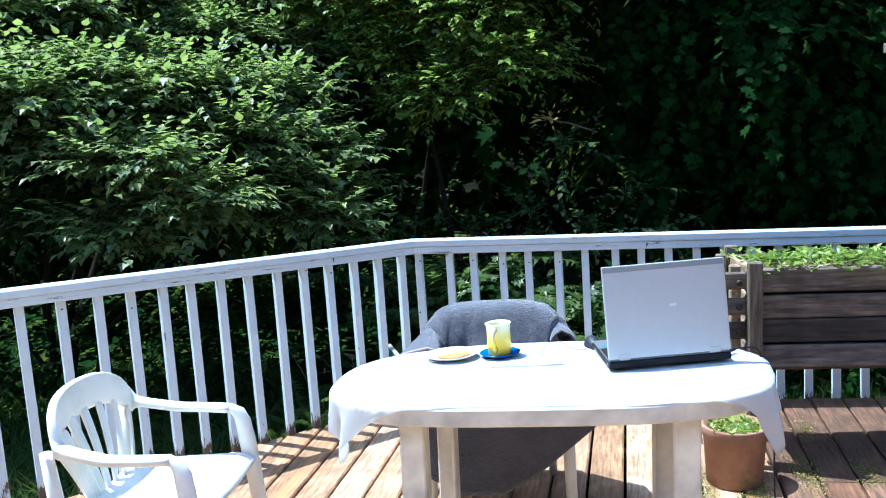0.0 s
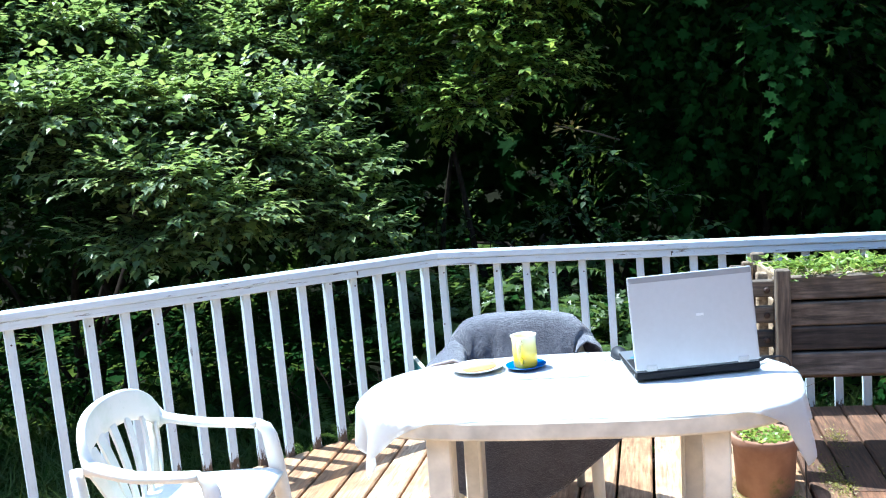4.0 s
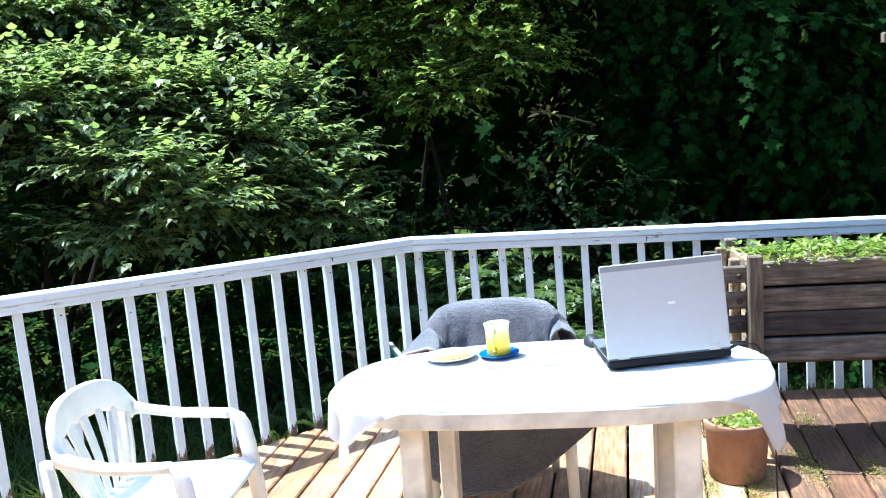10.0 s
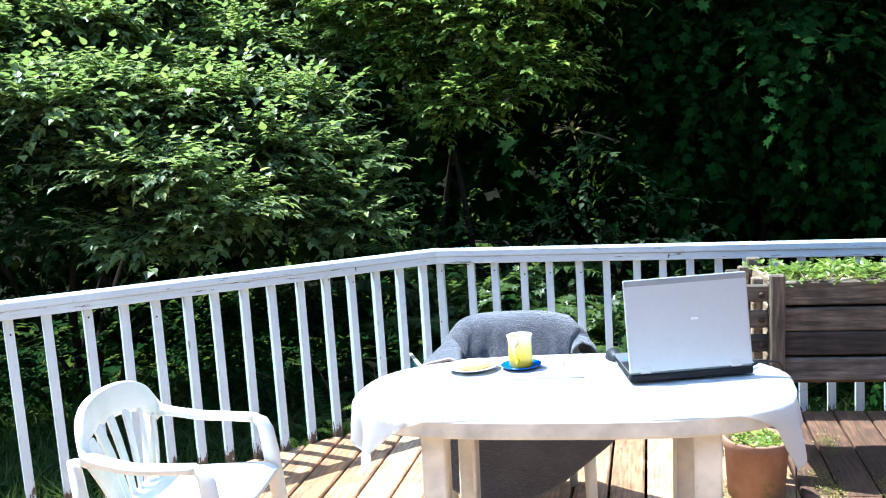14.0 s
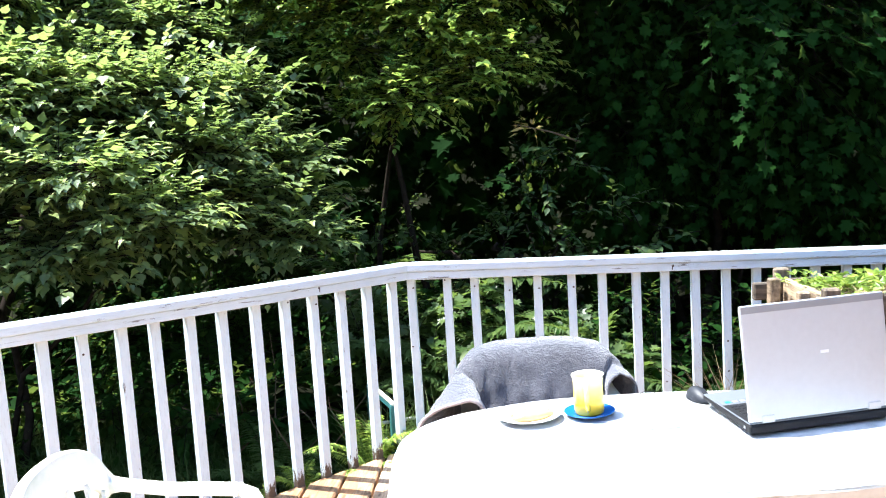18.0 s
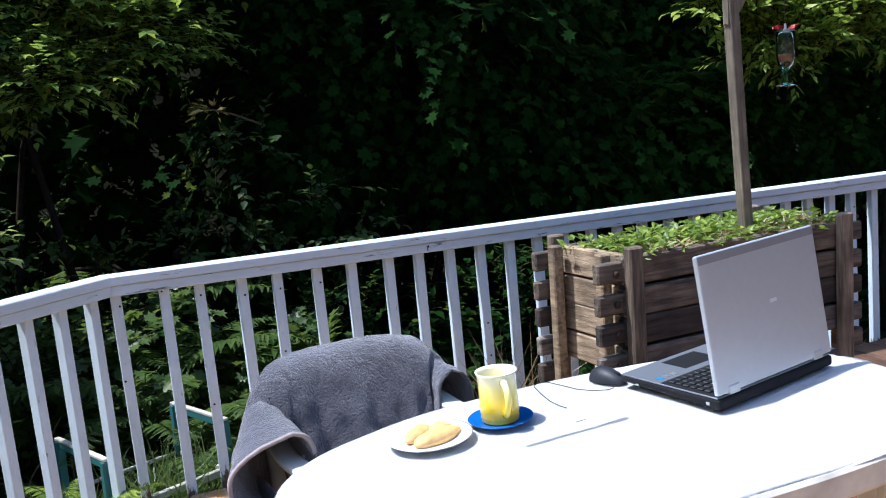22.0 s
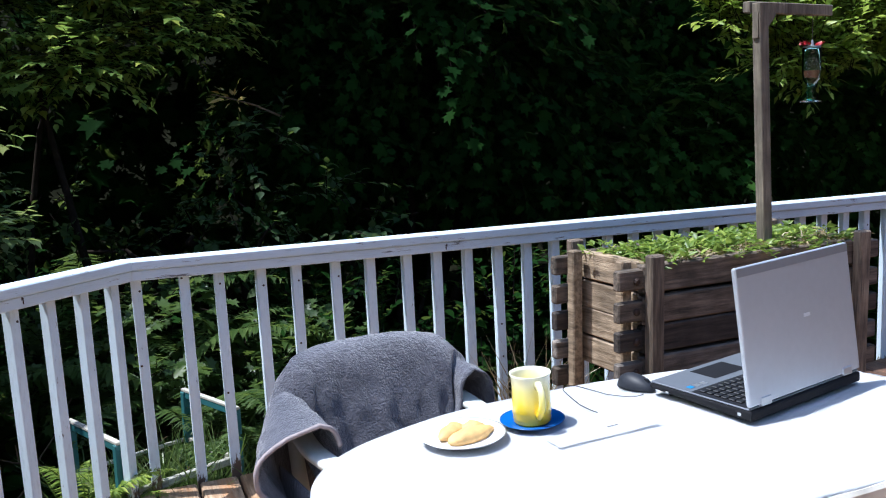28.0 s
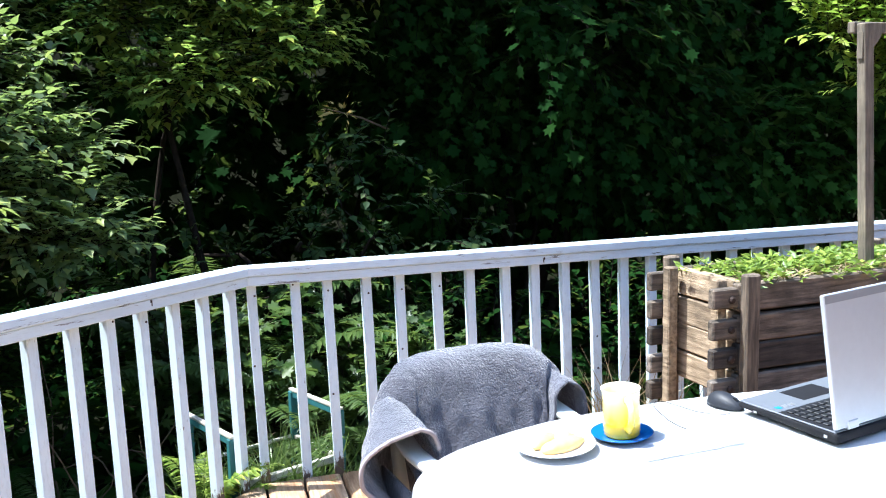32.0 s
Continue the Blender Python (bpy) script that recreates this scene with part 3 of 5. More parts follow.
bush("shrub", "large sunlit green shrub with layered broad leaves", "shrub", 11, tiers(),
     7600, 0.06, M_LEAF_BUSH, 0.36, 13, 0.09, (0.5, -0.6, 0.65), flat=1.0, outward=0.05, up=0.06, shell=0.9, layer=0.4, shape="broad")
bush("shrub", "slender green shrub in half shade", "shrub", 12,
     [(-1.0, 2.1, 2.5, 0.4, 0.35, 0.25), (-0.72, 2.15, 2.3, 0.3, 0.3, 0.2), (-0.45, 2.2, 2.55, 0.45, 0.4, 0.35), (0.05, 2.1, 2.3, 0.45, 0.4, 0.3), (0.35, 2.0, 1.95, 0.4, 0.35, 0.2), (-0.2, 2.4, 2.95, 0.6, 0.5, 0.35), (0.6, 2.1, 2.6, 0.45, 0.4, 0.3), (-0.15, 1.9, 1.75, 0.3, 0.3, 0.2), (-0.62, 2.15, 2.05, 0.28, 0.3, 0.18), (-0.45, 2.1, 1.7, 0.28, 0.3, 0.13)],
     1250, 0.058, M_LEAF_HALF, 0.38, 13, 0.16, (0.1, -0.9, 0.3), 2, flat=1.0, outward=0.05, layer=0.4, shape="broad")
# the same shrub's lower branches, their shade put into the leaf colour
bush("shrub", "lower shrub branches hanging to the railing, darkened as if in shade", "shrub", 16,
     [by_rail(0.3 + 0.45 * k, 1.75 + 0.12 * (k % 3), 0.95 + 0.05 * (k % 2) + 0.04 * k, 0.36, 0.26, 0.22) for k in range(6)] + [by_rail(0.1 + 0.5 * k, 2.4 + 0.15 * (k % 3), 1.45 + 0.05 * (k % 2) + 0.03 * k, 0.4, 0.35, 0.25) for k in range(6)],
     650, 0.062, M_LEAF_SHADE, 0.34, 12, 0.14, (0.5, -0.6, 0.5), 2, flat=1.0, outward=0.1, layer=0.6, shape="broad")
bush("shrub", "low shrub with pale tips in shade", "shrub", 13,
     [(-0.5, 2.3, 0.9, 0.5, 0.35, 0.3), (0.75, 1.7, 1.0, 0.35, 0.3, 0.45), (1.15, 1.6, 0.75, 0.4, 0.3, 0.35), (0.3, 1.9, 0.6, 0.6, 0.35, 0.35)],
     120, 0.058, M_LEAF_SHADE, 0.32, 9, 0.2, (0.1, -0.9, 0.3), flat=1.0, shape="ovate")
bush("shrub", "low broad-leaved plant among the ferns", "shrub", 15,
     [(0.55, 1.0, 0.2, 0.3, 0.25, 0.22), (0.95, 0.95, 0.15, 0.3, 0.25, 0.22), (0.1, 0.95, 0.1, 0.3, 0.25, 0.25), (-0.3, 1.2, 0.25, 0.3, 0.25, 0.25), (0.3, 1.2, 0.4, 0.3, 0.2, 0.2)],
     170, 0.075, M_LEAF_FERN, 0.26, 8, 0.2, (0.1, -0.9, 0.4), 3, flat=1.0, outward=0.3)
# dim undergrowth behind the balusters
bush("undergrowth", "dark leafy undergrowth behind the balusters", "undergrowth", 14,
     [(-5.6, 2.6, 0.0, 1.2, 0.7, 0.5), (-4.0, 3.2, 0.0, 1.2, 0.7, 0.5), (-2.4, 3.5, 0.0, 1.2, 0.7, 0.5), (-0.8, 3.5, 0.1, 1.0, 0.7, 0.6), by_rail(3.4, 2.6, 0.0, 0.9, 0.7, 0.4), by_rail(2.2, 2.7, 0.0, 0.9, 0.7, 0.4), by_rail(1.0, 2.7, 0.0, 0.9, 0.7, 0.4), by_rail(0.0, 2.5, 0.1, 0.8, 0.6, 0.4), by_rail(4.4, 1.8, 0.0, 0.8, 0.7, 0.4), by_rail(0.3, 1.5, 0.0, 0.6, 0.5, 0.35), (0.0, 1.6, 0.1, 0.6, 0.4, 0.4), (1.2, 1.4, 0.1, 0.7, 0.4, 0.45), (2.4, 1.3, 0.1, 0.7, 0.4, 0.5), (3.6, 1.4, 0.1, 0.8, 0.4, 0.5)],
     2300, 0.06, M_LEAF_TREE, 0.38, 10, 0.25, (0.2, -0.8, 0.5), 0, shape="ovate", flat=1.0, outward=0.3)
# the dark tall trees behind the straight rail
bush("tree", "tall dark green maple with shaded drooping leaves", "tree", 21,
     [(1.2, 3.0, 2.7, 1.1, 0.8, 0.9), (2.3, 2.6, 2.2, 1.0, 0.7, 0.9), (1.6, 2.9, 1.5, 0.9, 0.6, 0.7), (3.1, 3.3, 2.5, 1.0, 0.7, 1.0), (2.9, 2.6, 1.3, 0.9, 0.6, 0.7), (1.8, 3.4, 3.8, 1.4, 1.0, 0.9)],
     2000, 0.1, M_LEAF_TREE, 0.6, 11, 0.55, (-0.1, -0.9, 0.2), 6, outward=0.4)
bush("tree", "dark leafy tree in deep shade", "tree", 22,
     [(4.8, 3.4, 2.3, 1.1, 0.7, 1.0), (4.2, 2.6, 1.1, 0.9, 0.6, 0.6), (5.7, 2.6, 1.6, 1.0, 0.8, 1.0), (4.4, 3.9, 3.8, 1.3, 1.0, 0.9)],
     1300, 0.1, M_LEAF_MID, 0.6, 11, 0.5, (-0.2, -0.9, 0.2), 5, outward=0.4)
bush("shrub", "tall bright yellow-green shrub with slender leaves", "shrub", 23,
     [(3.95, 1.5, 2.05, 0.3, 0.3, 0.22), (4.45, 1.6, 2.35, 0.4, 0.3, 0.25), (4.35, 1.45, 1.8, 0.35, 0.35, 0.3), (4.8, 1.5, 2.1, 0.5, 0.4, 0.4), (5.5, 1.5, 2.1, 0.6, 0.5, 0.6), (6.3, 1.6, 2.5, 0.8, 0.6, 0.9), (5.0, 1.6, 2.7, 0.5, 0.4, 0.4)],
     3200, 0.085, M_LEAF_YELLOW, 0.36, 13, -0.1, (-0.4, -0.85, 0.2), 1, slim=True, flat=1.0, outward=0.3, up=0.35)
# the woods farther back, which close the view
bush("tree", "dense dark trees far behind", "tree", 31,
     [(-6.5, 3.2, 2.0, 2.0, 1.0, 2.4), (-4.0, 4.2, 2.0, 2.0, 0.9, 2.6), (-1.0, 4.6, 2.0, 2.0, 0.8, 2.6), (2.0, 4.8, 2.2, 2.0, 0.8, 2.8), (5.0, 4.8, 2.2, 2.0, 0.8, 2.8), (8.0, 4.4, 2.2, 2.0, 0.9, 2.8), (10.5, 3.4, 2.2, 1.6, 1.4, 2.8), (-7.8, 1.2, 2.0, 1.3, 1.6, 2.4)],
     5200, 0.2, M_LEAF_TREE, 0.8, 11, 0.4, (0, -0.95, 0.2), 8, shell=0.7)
# an added crown overhead, out of view, that keeps the wood behind the straight rail dark
bush("tree", "added high crown out of view that shades the wood", "tree", 41,
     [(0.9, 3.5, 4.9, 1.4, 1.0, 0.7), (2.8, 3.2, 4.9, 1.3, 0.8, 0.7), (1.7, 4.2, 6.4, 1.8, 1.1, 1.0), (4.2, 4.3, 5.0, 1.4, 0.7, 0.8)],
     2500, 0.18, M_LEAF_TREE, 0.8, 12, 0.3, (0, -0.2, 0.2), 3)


def fern(x, y, z, fronds, length, seed, mat=None, label="green fern with arching feathery fronds"):
    """A fern: arching fronds, each a rib with rows of narrow leaflets."""
    rng = np.random.default_rng(seed)
    plant = empty("fern", pose(x, y, z), label=label, category="fern")
    for k in range(fronds):
        a = 2 * math.pi * (k + rng.uniform(-0.3, 0.3)) / fronds
        ln = length * rng.uniform(0.75, 1.1)
        rise = rng.uniform(0.55, 0.95)
        t = np.linspace(0, 1, 74)
        out = ln * (0.25 * t + 0.55 * t**2)
        up = ln * rise * (1.5 * t - 0.8 * t**2.4)
        line = np.stack([np.cos(a) * out, np.sin(a) * out, up], -1)
        way = unit(np.gradient(line, axis=0))
        side = np.array([-math.sin(a), math.cos(a), 0])
        base, ways, size = [], [], []
        for i in range(8, 74):
            w = math.sin(math.pi * (0.12 + 0.86 * (i - 8) / 66)) ** 0.8
            for sg in (-1, 1):
                base.append(line[i])
                ways.append(sg * side + 0.35 * way[i] + np.array([0, 0, -0.15]) + rng.normal(0, 0.12, 3))
                size.append(0.13 * ln * w * rng.uniform(0.85, 1.1) + 0.006)
        fr = part("frond", leaves_mesh("frond", np.array(base), np.array(ways), np.array(size), mat or M_LEAF_FERN, rng, SLIM * np.array([0.55, 1, 1]), SLIM_TRIS, 0.15, 1.0), None, plant)
    return plant


for i, (x, y, z, n, ln) in enumerate([(0.34, 0.85, -0.38, 10, 1.05), (0.75, 1.05, -0.38, 9, 1.0), (0.0, 1.15, -0.38, 10, 1.15), (-0.22, 1.75, -0.3, 12, 1.5), (0.2, 1.35, -0.38, 12, 1.3), (1.3, 0.9, -0.4, 9, 0.8), (-0.75, 0.15, -0.4, 8, 0.55), (0.62, 0.6, -0.4, 9, 0.75)]):
    fern(x, y, z, n, ln, 300 + i)
for i, (x, y, ln) in enumerate([(-0.2, -0.1, 0.42), (-0.08, 0.07, 0.3), (-0.47, -0.34, 0.24), (-0.62, -0.55, 0.2), (-1.1, -1.08, 0.2)]):
    fern(x, y, -0.13, 8, ln, 340 + i, M_LEAF_BERRY, "small fresh fern growing at the deck's edge")


def blades(name, label, category, seed, spots, mat, n, tall, lean=0.3, width=0.01):
    """Grass or stalks: thin bent blades from spots (x, y, z, spread)."""
    rng = np.random.default_rng(seed)
    spots = np.array(spots, float)
    pick = rng.integers(0, len(spots), n)
    root = spots[pick, :3].copy()
    root[:, :2] += rng.normal(0, 1, (n, 2)) * spots[pick, 3:4]
    h = tall * rng.uniform(0.5, 1.2, n)[:, None]
    tilt = np.concatenate([rng.normal(0, lean, (n, 2)), np.ones((n, 1))], 1)
    mid, tip = root + unit(tilt) * h * 0.55, root + unit(tilt * np.array([2.2, 2.2, 1])) * h
    side = unit(np.cross(tilt, rng.normal(0, 1, (n, 3)))) * width * rng.uniform(0.6, 1.2, (n, 1)) / 2
    verts = np.stack([root - side, root + side, mid - side * 0.8, mid + side * 0.8, tip], 1).reshape(-1, 3)
    tris = np.array([(0, 1, 3), (0, 3, 2), (2, 3, 4)])[None] + (np.arange(n) * 5)[:, None, None]
    ob = part(name, arrays_mesh(name, verts, tris.reshape(-1, 3), mat), None)
    return tagged(ob, label=label, category=category, kind="stuff")


edge = [(*(LEFT * s + LEFT_OUT * o)[:2], -0.4, 0.16) for s in np.arange(0.2, 4.2, 0.25) for o in (0.25, 0.55, 0.9, 1.3, 1.8, 2.4)]
blades("grass", "green grass along the deck's slanting edge, coloured as in shade", "grass", 51, [tuple(map(float, e)) for e in edge], M_GRASS_SHADED, 12000, 0.34)
blades("grass", "tufts of tall green grass behind the bend", "grass", 52, [(0.1, 0.15, -0.3, 0.05), (0.25, 0.22, -0.3, 0.06), (-0.15, 0.12, -0.3, 0.06), (0.5, 0.3, -0.35, 0.1)], M_GRASS, 600, 0.5, 0.22)
blades("grass", "short green lawn behind the railing by the planter", "grass", 55, [(1.8 + 0.35 * k, 0.35 + 0.4 * j, -0.42, 0.2) for k in range(8) for j in range(3)], M_GRASS_SHADED, 9000, 0.2, 0.3)
blades("dry_grass", "thin dry stalks at the deck's edge by the planter", "grass", 53, [(1.45, -0.3, 0.0, 0.04), (1.5, -0.5, 0.0, 0.05), (1.53, -0.64, 0.0, 0.04), (1.44, -0.15, 0.0, 0.03)], M_STRAW, 170, 0.52, 0.2, 0.006)
blades("grass", "short green grass sprouting by the planter's foot", "grass", 54, [(1.45, -0.06, -0.01, 0.07), (1.58, -0.16, -0.01, 0.05)], M_GRASS, 160, 0.16, 0.5, 0.007)


def build_branches():
    """Dead brown branches tangled behind the slanting rail."""
    rng = random.Random(71)
    dry = plain("dead_brown_bark", (0.12, 0.08, 0.05), 0.9, 0, 0.3, 40, 0.4, 0.1)
    heap = empty("dead_branches", pose(-0.5, 0.55, -0.42), label="dead brown branches tangled behind the railing", category="branch")
    for k in range(16):
        a = Vector((rng.uniform(-0.7, 0.5), rng.uniform(-0.35, 0.35), rng.uniform(0.0, 0.2)))
        way = Vector((rng.uniform(-0.7, 0.7), rng.uniform(-0.2, 0.2), rng.uniform(0.3, 1.0))).normalized()
        ln, bend = rng.uniform(0.5, 0.95), Vector((rng.uniform(-0.2, 0.2), 0, rng.uniform(-0.25, 0.0)))
        pts = [a + way * ln * t + bend * t * t + Vector((rng.uniform(-0.012, 0.012), 0, rng.uniform(-0.012, 0.012))) for t in np.linspace(0, 1, 8)]
        part("branch", tube(pts, [0.006 * (1 - 0.7 * t) for t in np.linspace(0, 1, 8)], 5), dry, heap)


build_branches()


def build_dry_spray():
    """A dead golden-brown spray caught among the dark leaves."""
    rng = np.random.default_rng(73)
    at = np.array([0.64, 1.5, 1.5])
    spray = empty("dead_branch", Matrix.Translation(at), label="dead golden-brown spray hanging in the dark foliage", category="branch")
    gold = leaf_mat("golden_dead_leaf", (0.26, 0.15, 0.04), (0.42, 0.28, 0.07), (0.6, 0.45, 0.14), 0.4)
    n = 26
    way = np.stack([rng.normal(-0.2, 0.8, n), rng.normal(0, 0.4, n), rng.normal(0.1, 0.45, n)], -1)
    base = unit(way) * rng.uniform(0.0, 0.1, (n, 1))
    part("dry_leaves", leaves_mesh("dry_leaves", base, way, rng.uniform(0.03, 0.075, n), gold, rng, SLIM, SLIM_TRIS), None, spray)
    part("twig", tube([(0.3, 0.25, -0.1), (0.12, 0.1, -0.03), (0, 0, 0), (-0.12, -0.02, 0.03)], [0.008, 0.006, 0.004, 0.002], 5), plain("dead_twig_bark", (0.12, 0.08, 0.045), 0.9), spray)


build_dry_spray()


def build_cover():
    """Low leaves over the soil under the shrubs."""
    rng = np.random.default_rng(61)
    n = 15000
    base = np.stack([rng.uniform(-8, 7, n), rng.uniform(0.2, 6.0, n), rng.uniform(-0.42, -0.2, n)], -1)
    keep = (base[:, 0] > 0.1) | (base[:, 0] * LEFT_OUT.x + base[:, 1] * LEFT_OUT.y > 0.35)
    extra = np.stack([rng.uniform(-6, -0.2, n // 2), rng.uniform(-4.5, 0.2, n // 2), rng.uniform(-0.42, -0.25, n // 2)], -1)
    extra = extra[extra[:, 0] * LEFT_OUT.x + extra[:, 1] * LEFT_OUT.y > 0.35]
    base = np.concatenate([base[keep], extra])
    base = base[(base[:, 0] < 1.5) | (base[:, 1] > 1.5)]
    base[:, 2] += np.maximum(0, base[:, 1] - 5.0) * 1.3
    way = np.concatenate([rng.normal(0, 1, (len(base), 2)), rng.uniform(-0.1, 0.5, (len(base), 1))], 1)
    # Uses the tree leaf colour, so the wood's shade is in it too.
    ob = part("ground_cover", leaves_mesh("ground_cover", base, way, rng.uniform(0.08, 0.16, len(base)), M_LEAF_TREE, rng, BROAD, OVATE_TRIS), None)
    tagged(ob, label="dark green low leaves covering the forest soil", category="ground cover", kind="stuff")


build_cover()


def build_frame():
    """An old teal timber frame with pale top edges, lying behind the rail."""
    teal = paint_mat("faded_teal_paint", (0.03, 0.14, 0.15), (0.2, 0.16, 0.12), 0.66)
    pale = plain("pale_bare_timber", (0.42, 0.4, 0.34), 0.8, 0, 0.2, 20, 0.2)
    fr = empty("timber_frame", pose(0.065, 0.27, -0.42, 0, 0, 25.8) @ Matrix.Diagonal((0.95, 1, 1.06, 1)), label="old teal painted timber frame standing in the grass", category="frame")
    for x in (-0.27, 0.27):
        for y in (-0.195, 0.195):
            part("post", box(x - 0.017, x + 0.017, y - 0.014, y + 0.014, 0, 0.61, 0.003), teal, fr)
        part("top_rail", box(x - 0.012, x + 0.012, -0.21, 0.21, 0.611, 0.622, 0.002), pale, fr)
        part("side_board", box(x - 0.01, x + 0.01, -0.18, 0.18, 0.585, 0.61, 0.002), teal, fr)
        part("side_rail", box(x - 0.009, x + 0.009, -0.18, 0.18, 0.39, 0.415, 0.002), pale, fr)
    part("bottom_rail", box(-0.252, 0.252, -0.208, -0.186, 0.4, 0.43, 0.003), pale, fr)
    part("bottom_rail", box(-0.252, 0.252, 0.19, 0.204, 0.4, 0.415, 0.003), pale, fr)


build_frame()


# ---- the planter ----
def build_planter():
    P = pose(1.612, -0.89, 0, 0, 0, 5.5)
    planter = empty("planter", P, label="rustic raised planter of dark brown interlocked boards", category="planter")
    W, D, Z0, H = 1.05, 0.42, 0.462, 0.101

    def put(ob):
        ob.matrix_parent_inverse = Matrix()
        return ob

    for k in range(4):
        z = Z0 + k * (H + 0.004) + (0.004 if k % 2 else 0.0)
        for y0, nm in ((0.0, "front_board"), (D - 0.04, "back_board")):
            bm = box(0.0, W, y0, y0 + 0.04, z, z + H - 0.004, 0.006)
            box(-0.1, 0.002, y0 + 0.003, y0 + 0.037, z + 0.016, z + H - 0.016, 0.005, 1, bm)
            box(W - 0.002, W + 0.1, y0 + 0.003, y0 + 0.037, z + 0.016, z + H - 0.016, 0.005, 1, bm)
            put(part(nm, bm, (M_PLANTER_LOW, M_PLANTER_DARK, M_PLANTER, M_PLANTER)[k], planter))
        for x0 in (0.012, W - 0.052):
            bm = box(x0, x0 + 0.04, 0.041, D - 0.041, z, z + H, 0.005)
            put(part("end_board", bm, M_PLANTER_SUNLIT, planter))
    put(part("floor_board", box(0.05, W - 0.05, 0.042, D - 0.042, Z0 - 0.02, Z0 + 0.01), M_JOIST, planter))
    for x in (0.0, W):
        s = 1 if x == 0 else -1
        for y, nm in ((-0.043, "post"), (D + 0.003, "post")):
            put(part(nm, box(x - (0.0 if s > 0 else 0.058), x + (0.058 if s > 0 else 0.0), y, y + 0.04, floor_z(1.62 + x, -0.85 + y), 0.915, 0.006), M_POST, planter))
        for y in (0.045, D - 0.085):
            put(part("inner_post", box(x - (0.055 if s > 0 else -0.012), x - (0.012 if s > 0 else -0.055), y, y + 0.04, 0.36, 0.89, 0.005), M_PLANTER_SUNLIT, planter))
        for y in (-0.0, D - 0.04):
            put(part("bolted_foot", box(min(x - 0.1 * s, x), max(x - 0.1 * s, x), y, y + 0.04, 0.375, 0.445, 0.005), M_PLANTER, planter))
    for y, ny in ((-0.004, -1), (D - 0.044, -1)):
        for k in range(4):
            bm = lathe([(0.013, 0), (0.013, 0.006), (0.008, 0.011)], 10)
            b = put(part("bolt", bm, M_BOLT, planter))
            b.matrix_local = pose(-0.028, y + 0.006, Z0 + k * 0.104 + 0.052, 90)
    soil = bmesh.new()
    n = 24
    rows = [[soil.verts.new((0.05 + (W - 0.1) * i / n, 0.045 + (D - 0.09) * j / 10, 0.855 + 0.02 * noise.noise(Vector((i * 0.5, j * 0.6, 4))))) for i in range(n + 1)] for j in range(11)]
    for a, b in zip(rows, rows[1:]):
        for i in range(n):
            soil.faces.new((a[i], a[i + 1], b[i + 1], b[i]))
    put(part("soil", soil, M_SOIL, planter, "dark potting soil with dry straw"))
    return P, W, D


P_PLANTER, PW, PD = build_planter()


def berry_plant(x, y, seed):
    """A low clump of three-part leaves on short stalks."""
    rng = np.random.default_rng(seed)
    at = P_PLANTER @ Vector((x, y, 0.855))
    plant = empty("strawberry_plant", Matrix.Translation(at), label="low green strawberry plant with three-part leaves", category="plant", group="plants in the planter")
    n = 13
    ang = rng.uniform(0, 2 * math.pi, n)
    lean = rng.uniform(0.03, 0.11, n)
    tip = np.stack([np.cos(ang) * lean, np.sin(ang) * lean, rng.uniform(0.005, 0.05, n)], -1)
    base, way, size = [], [], []
    for k in range(n):
        for d in (-1.1, 0, 1.1):
            base.append(tip[k])
            way.append((math.cos(ang[k] + d), math.sin(ang[k] + d), rng.uniform(-0.1, 0.9)))
            size.append(rng.uniform(0.022, 0.046))
    part("leaves", leaves_mesh("leaves", np.array(base), np.array(way), np.array(size), M_LEAF_BERRY, rng, OVATE * np.array([0.68, 1, 1]), OVATE_TRIS), None, plant)
    bm = bmesh.new()
    for k in range(n):
        tube([(0, 0, -0.01), tuple(tip[k] * 0.6), tuple(tip[k])], 0.0013, 4, bm)
    part("stalk_tuft", bm, M_LEAF_BERRY, plant)["kind"] = "stuff"


rng0 = random.Random(5)
for i in range(15):
    for j in range(5):
        if rng0.random() < 0.3:
            continue
        berry_plant(0.1 + i * 0.062 + rng0.uniform(-0.025, 0.025), 0.07 + j * 0.062 + rng0.uniform(-0.025, 0.025), 100 + i * 5 + j)
# dry straw and dead leaves spilling over the planter's front edge
straw = [tuple(P_PLANTER @ Vector((0.06 + 0.045 * k, 0.06 + 0.02 * math.sin(k * 2.3), 0.875))) + (0.022,) for k in range(22)] + [tuple(P_PLANTER @ Vector((0.72 + 0.07 * (k % 5), 0.06 + 0.07 * (k // 5), 0.87))) + (0.03,) for k in range(20)]
blades("straw", "dry pale straw along the planter's front edge", "straw", 57, straw, M_STRAW, 800, 0.06, 1.6, 0.006)


# ---- the table and what lies on it ----
M_PLASTIC = plain("cream_plastic", (0.68, 0.635, 0.54), 0.45, 0, 0.26, 9, 0.06)
def grimy_mat():
    m = Mat("white_plastic")
    grime = m.noise(7, m.coord(), 6, 0.65)
    specks = m.noise(45, m.coord(), 5, 0.7)
    col = m.mix(m.ramp(grime, (0.45, (0,) * 3), (0.72, (0.7,) * 3)), (0.81, 0.795, 0.74), (0.56, 0.62, 0.5))
    col = m.mix(m.ramp(specks, (0.62, (0,) * 3), (0.75, (0.5,) * 3)), col, (0.4, 0.4, 0.33))
    m.set(Base_Color=col, Roughness=0.42)
    return m.m


M_CHAIR = grimy_mat()


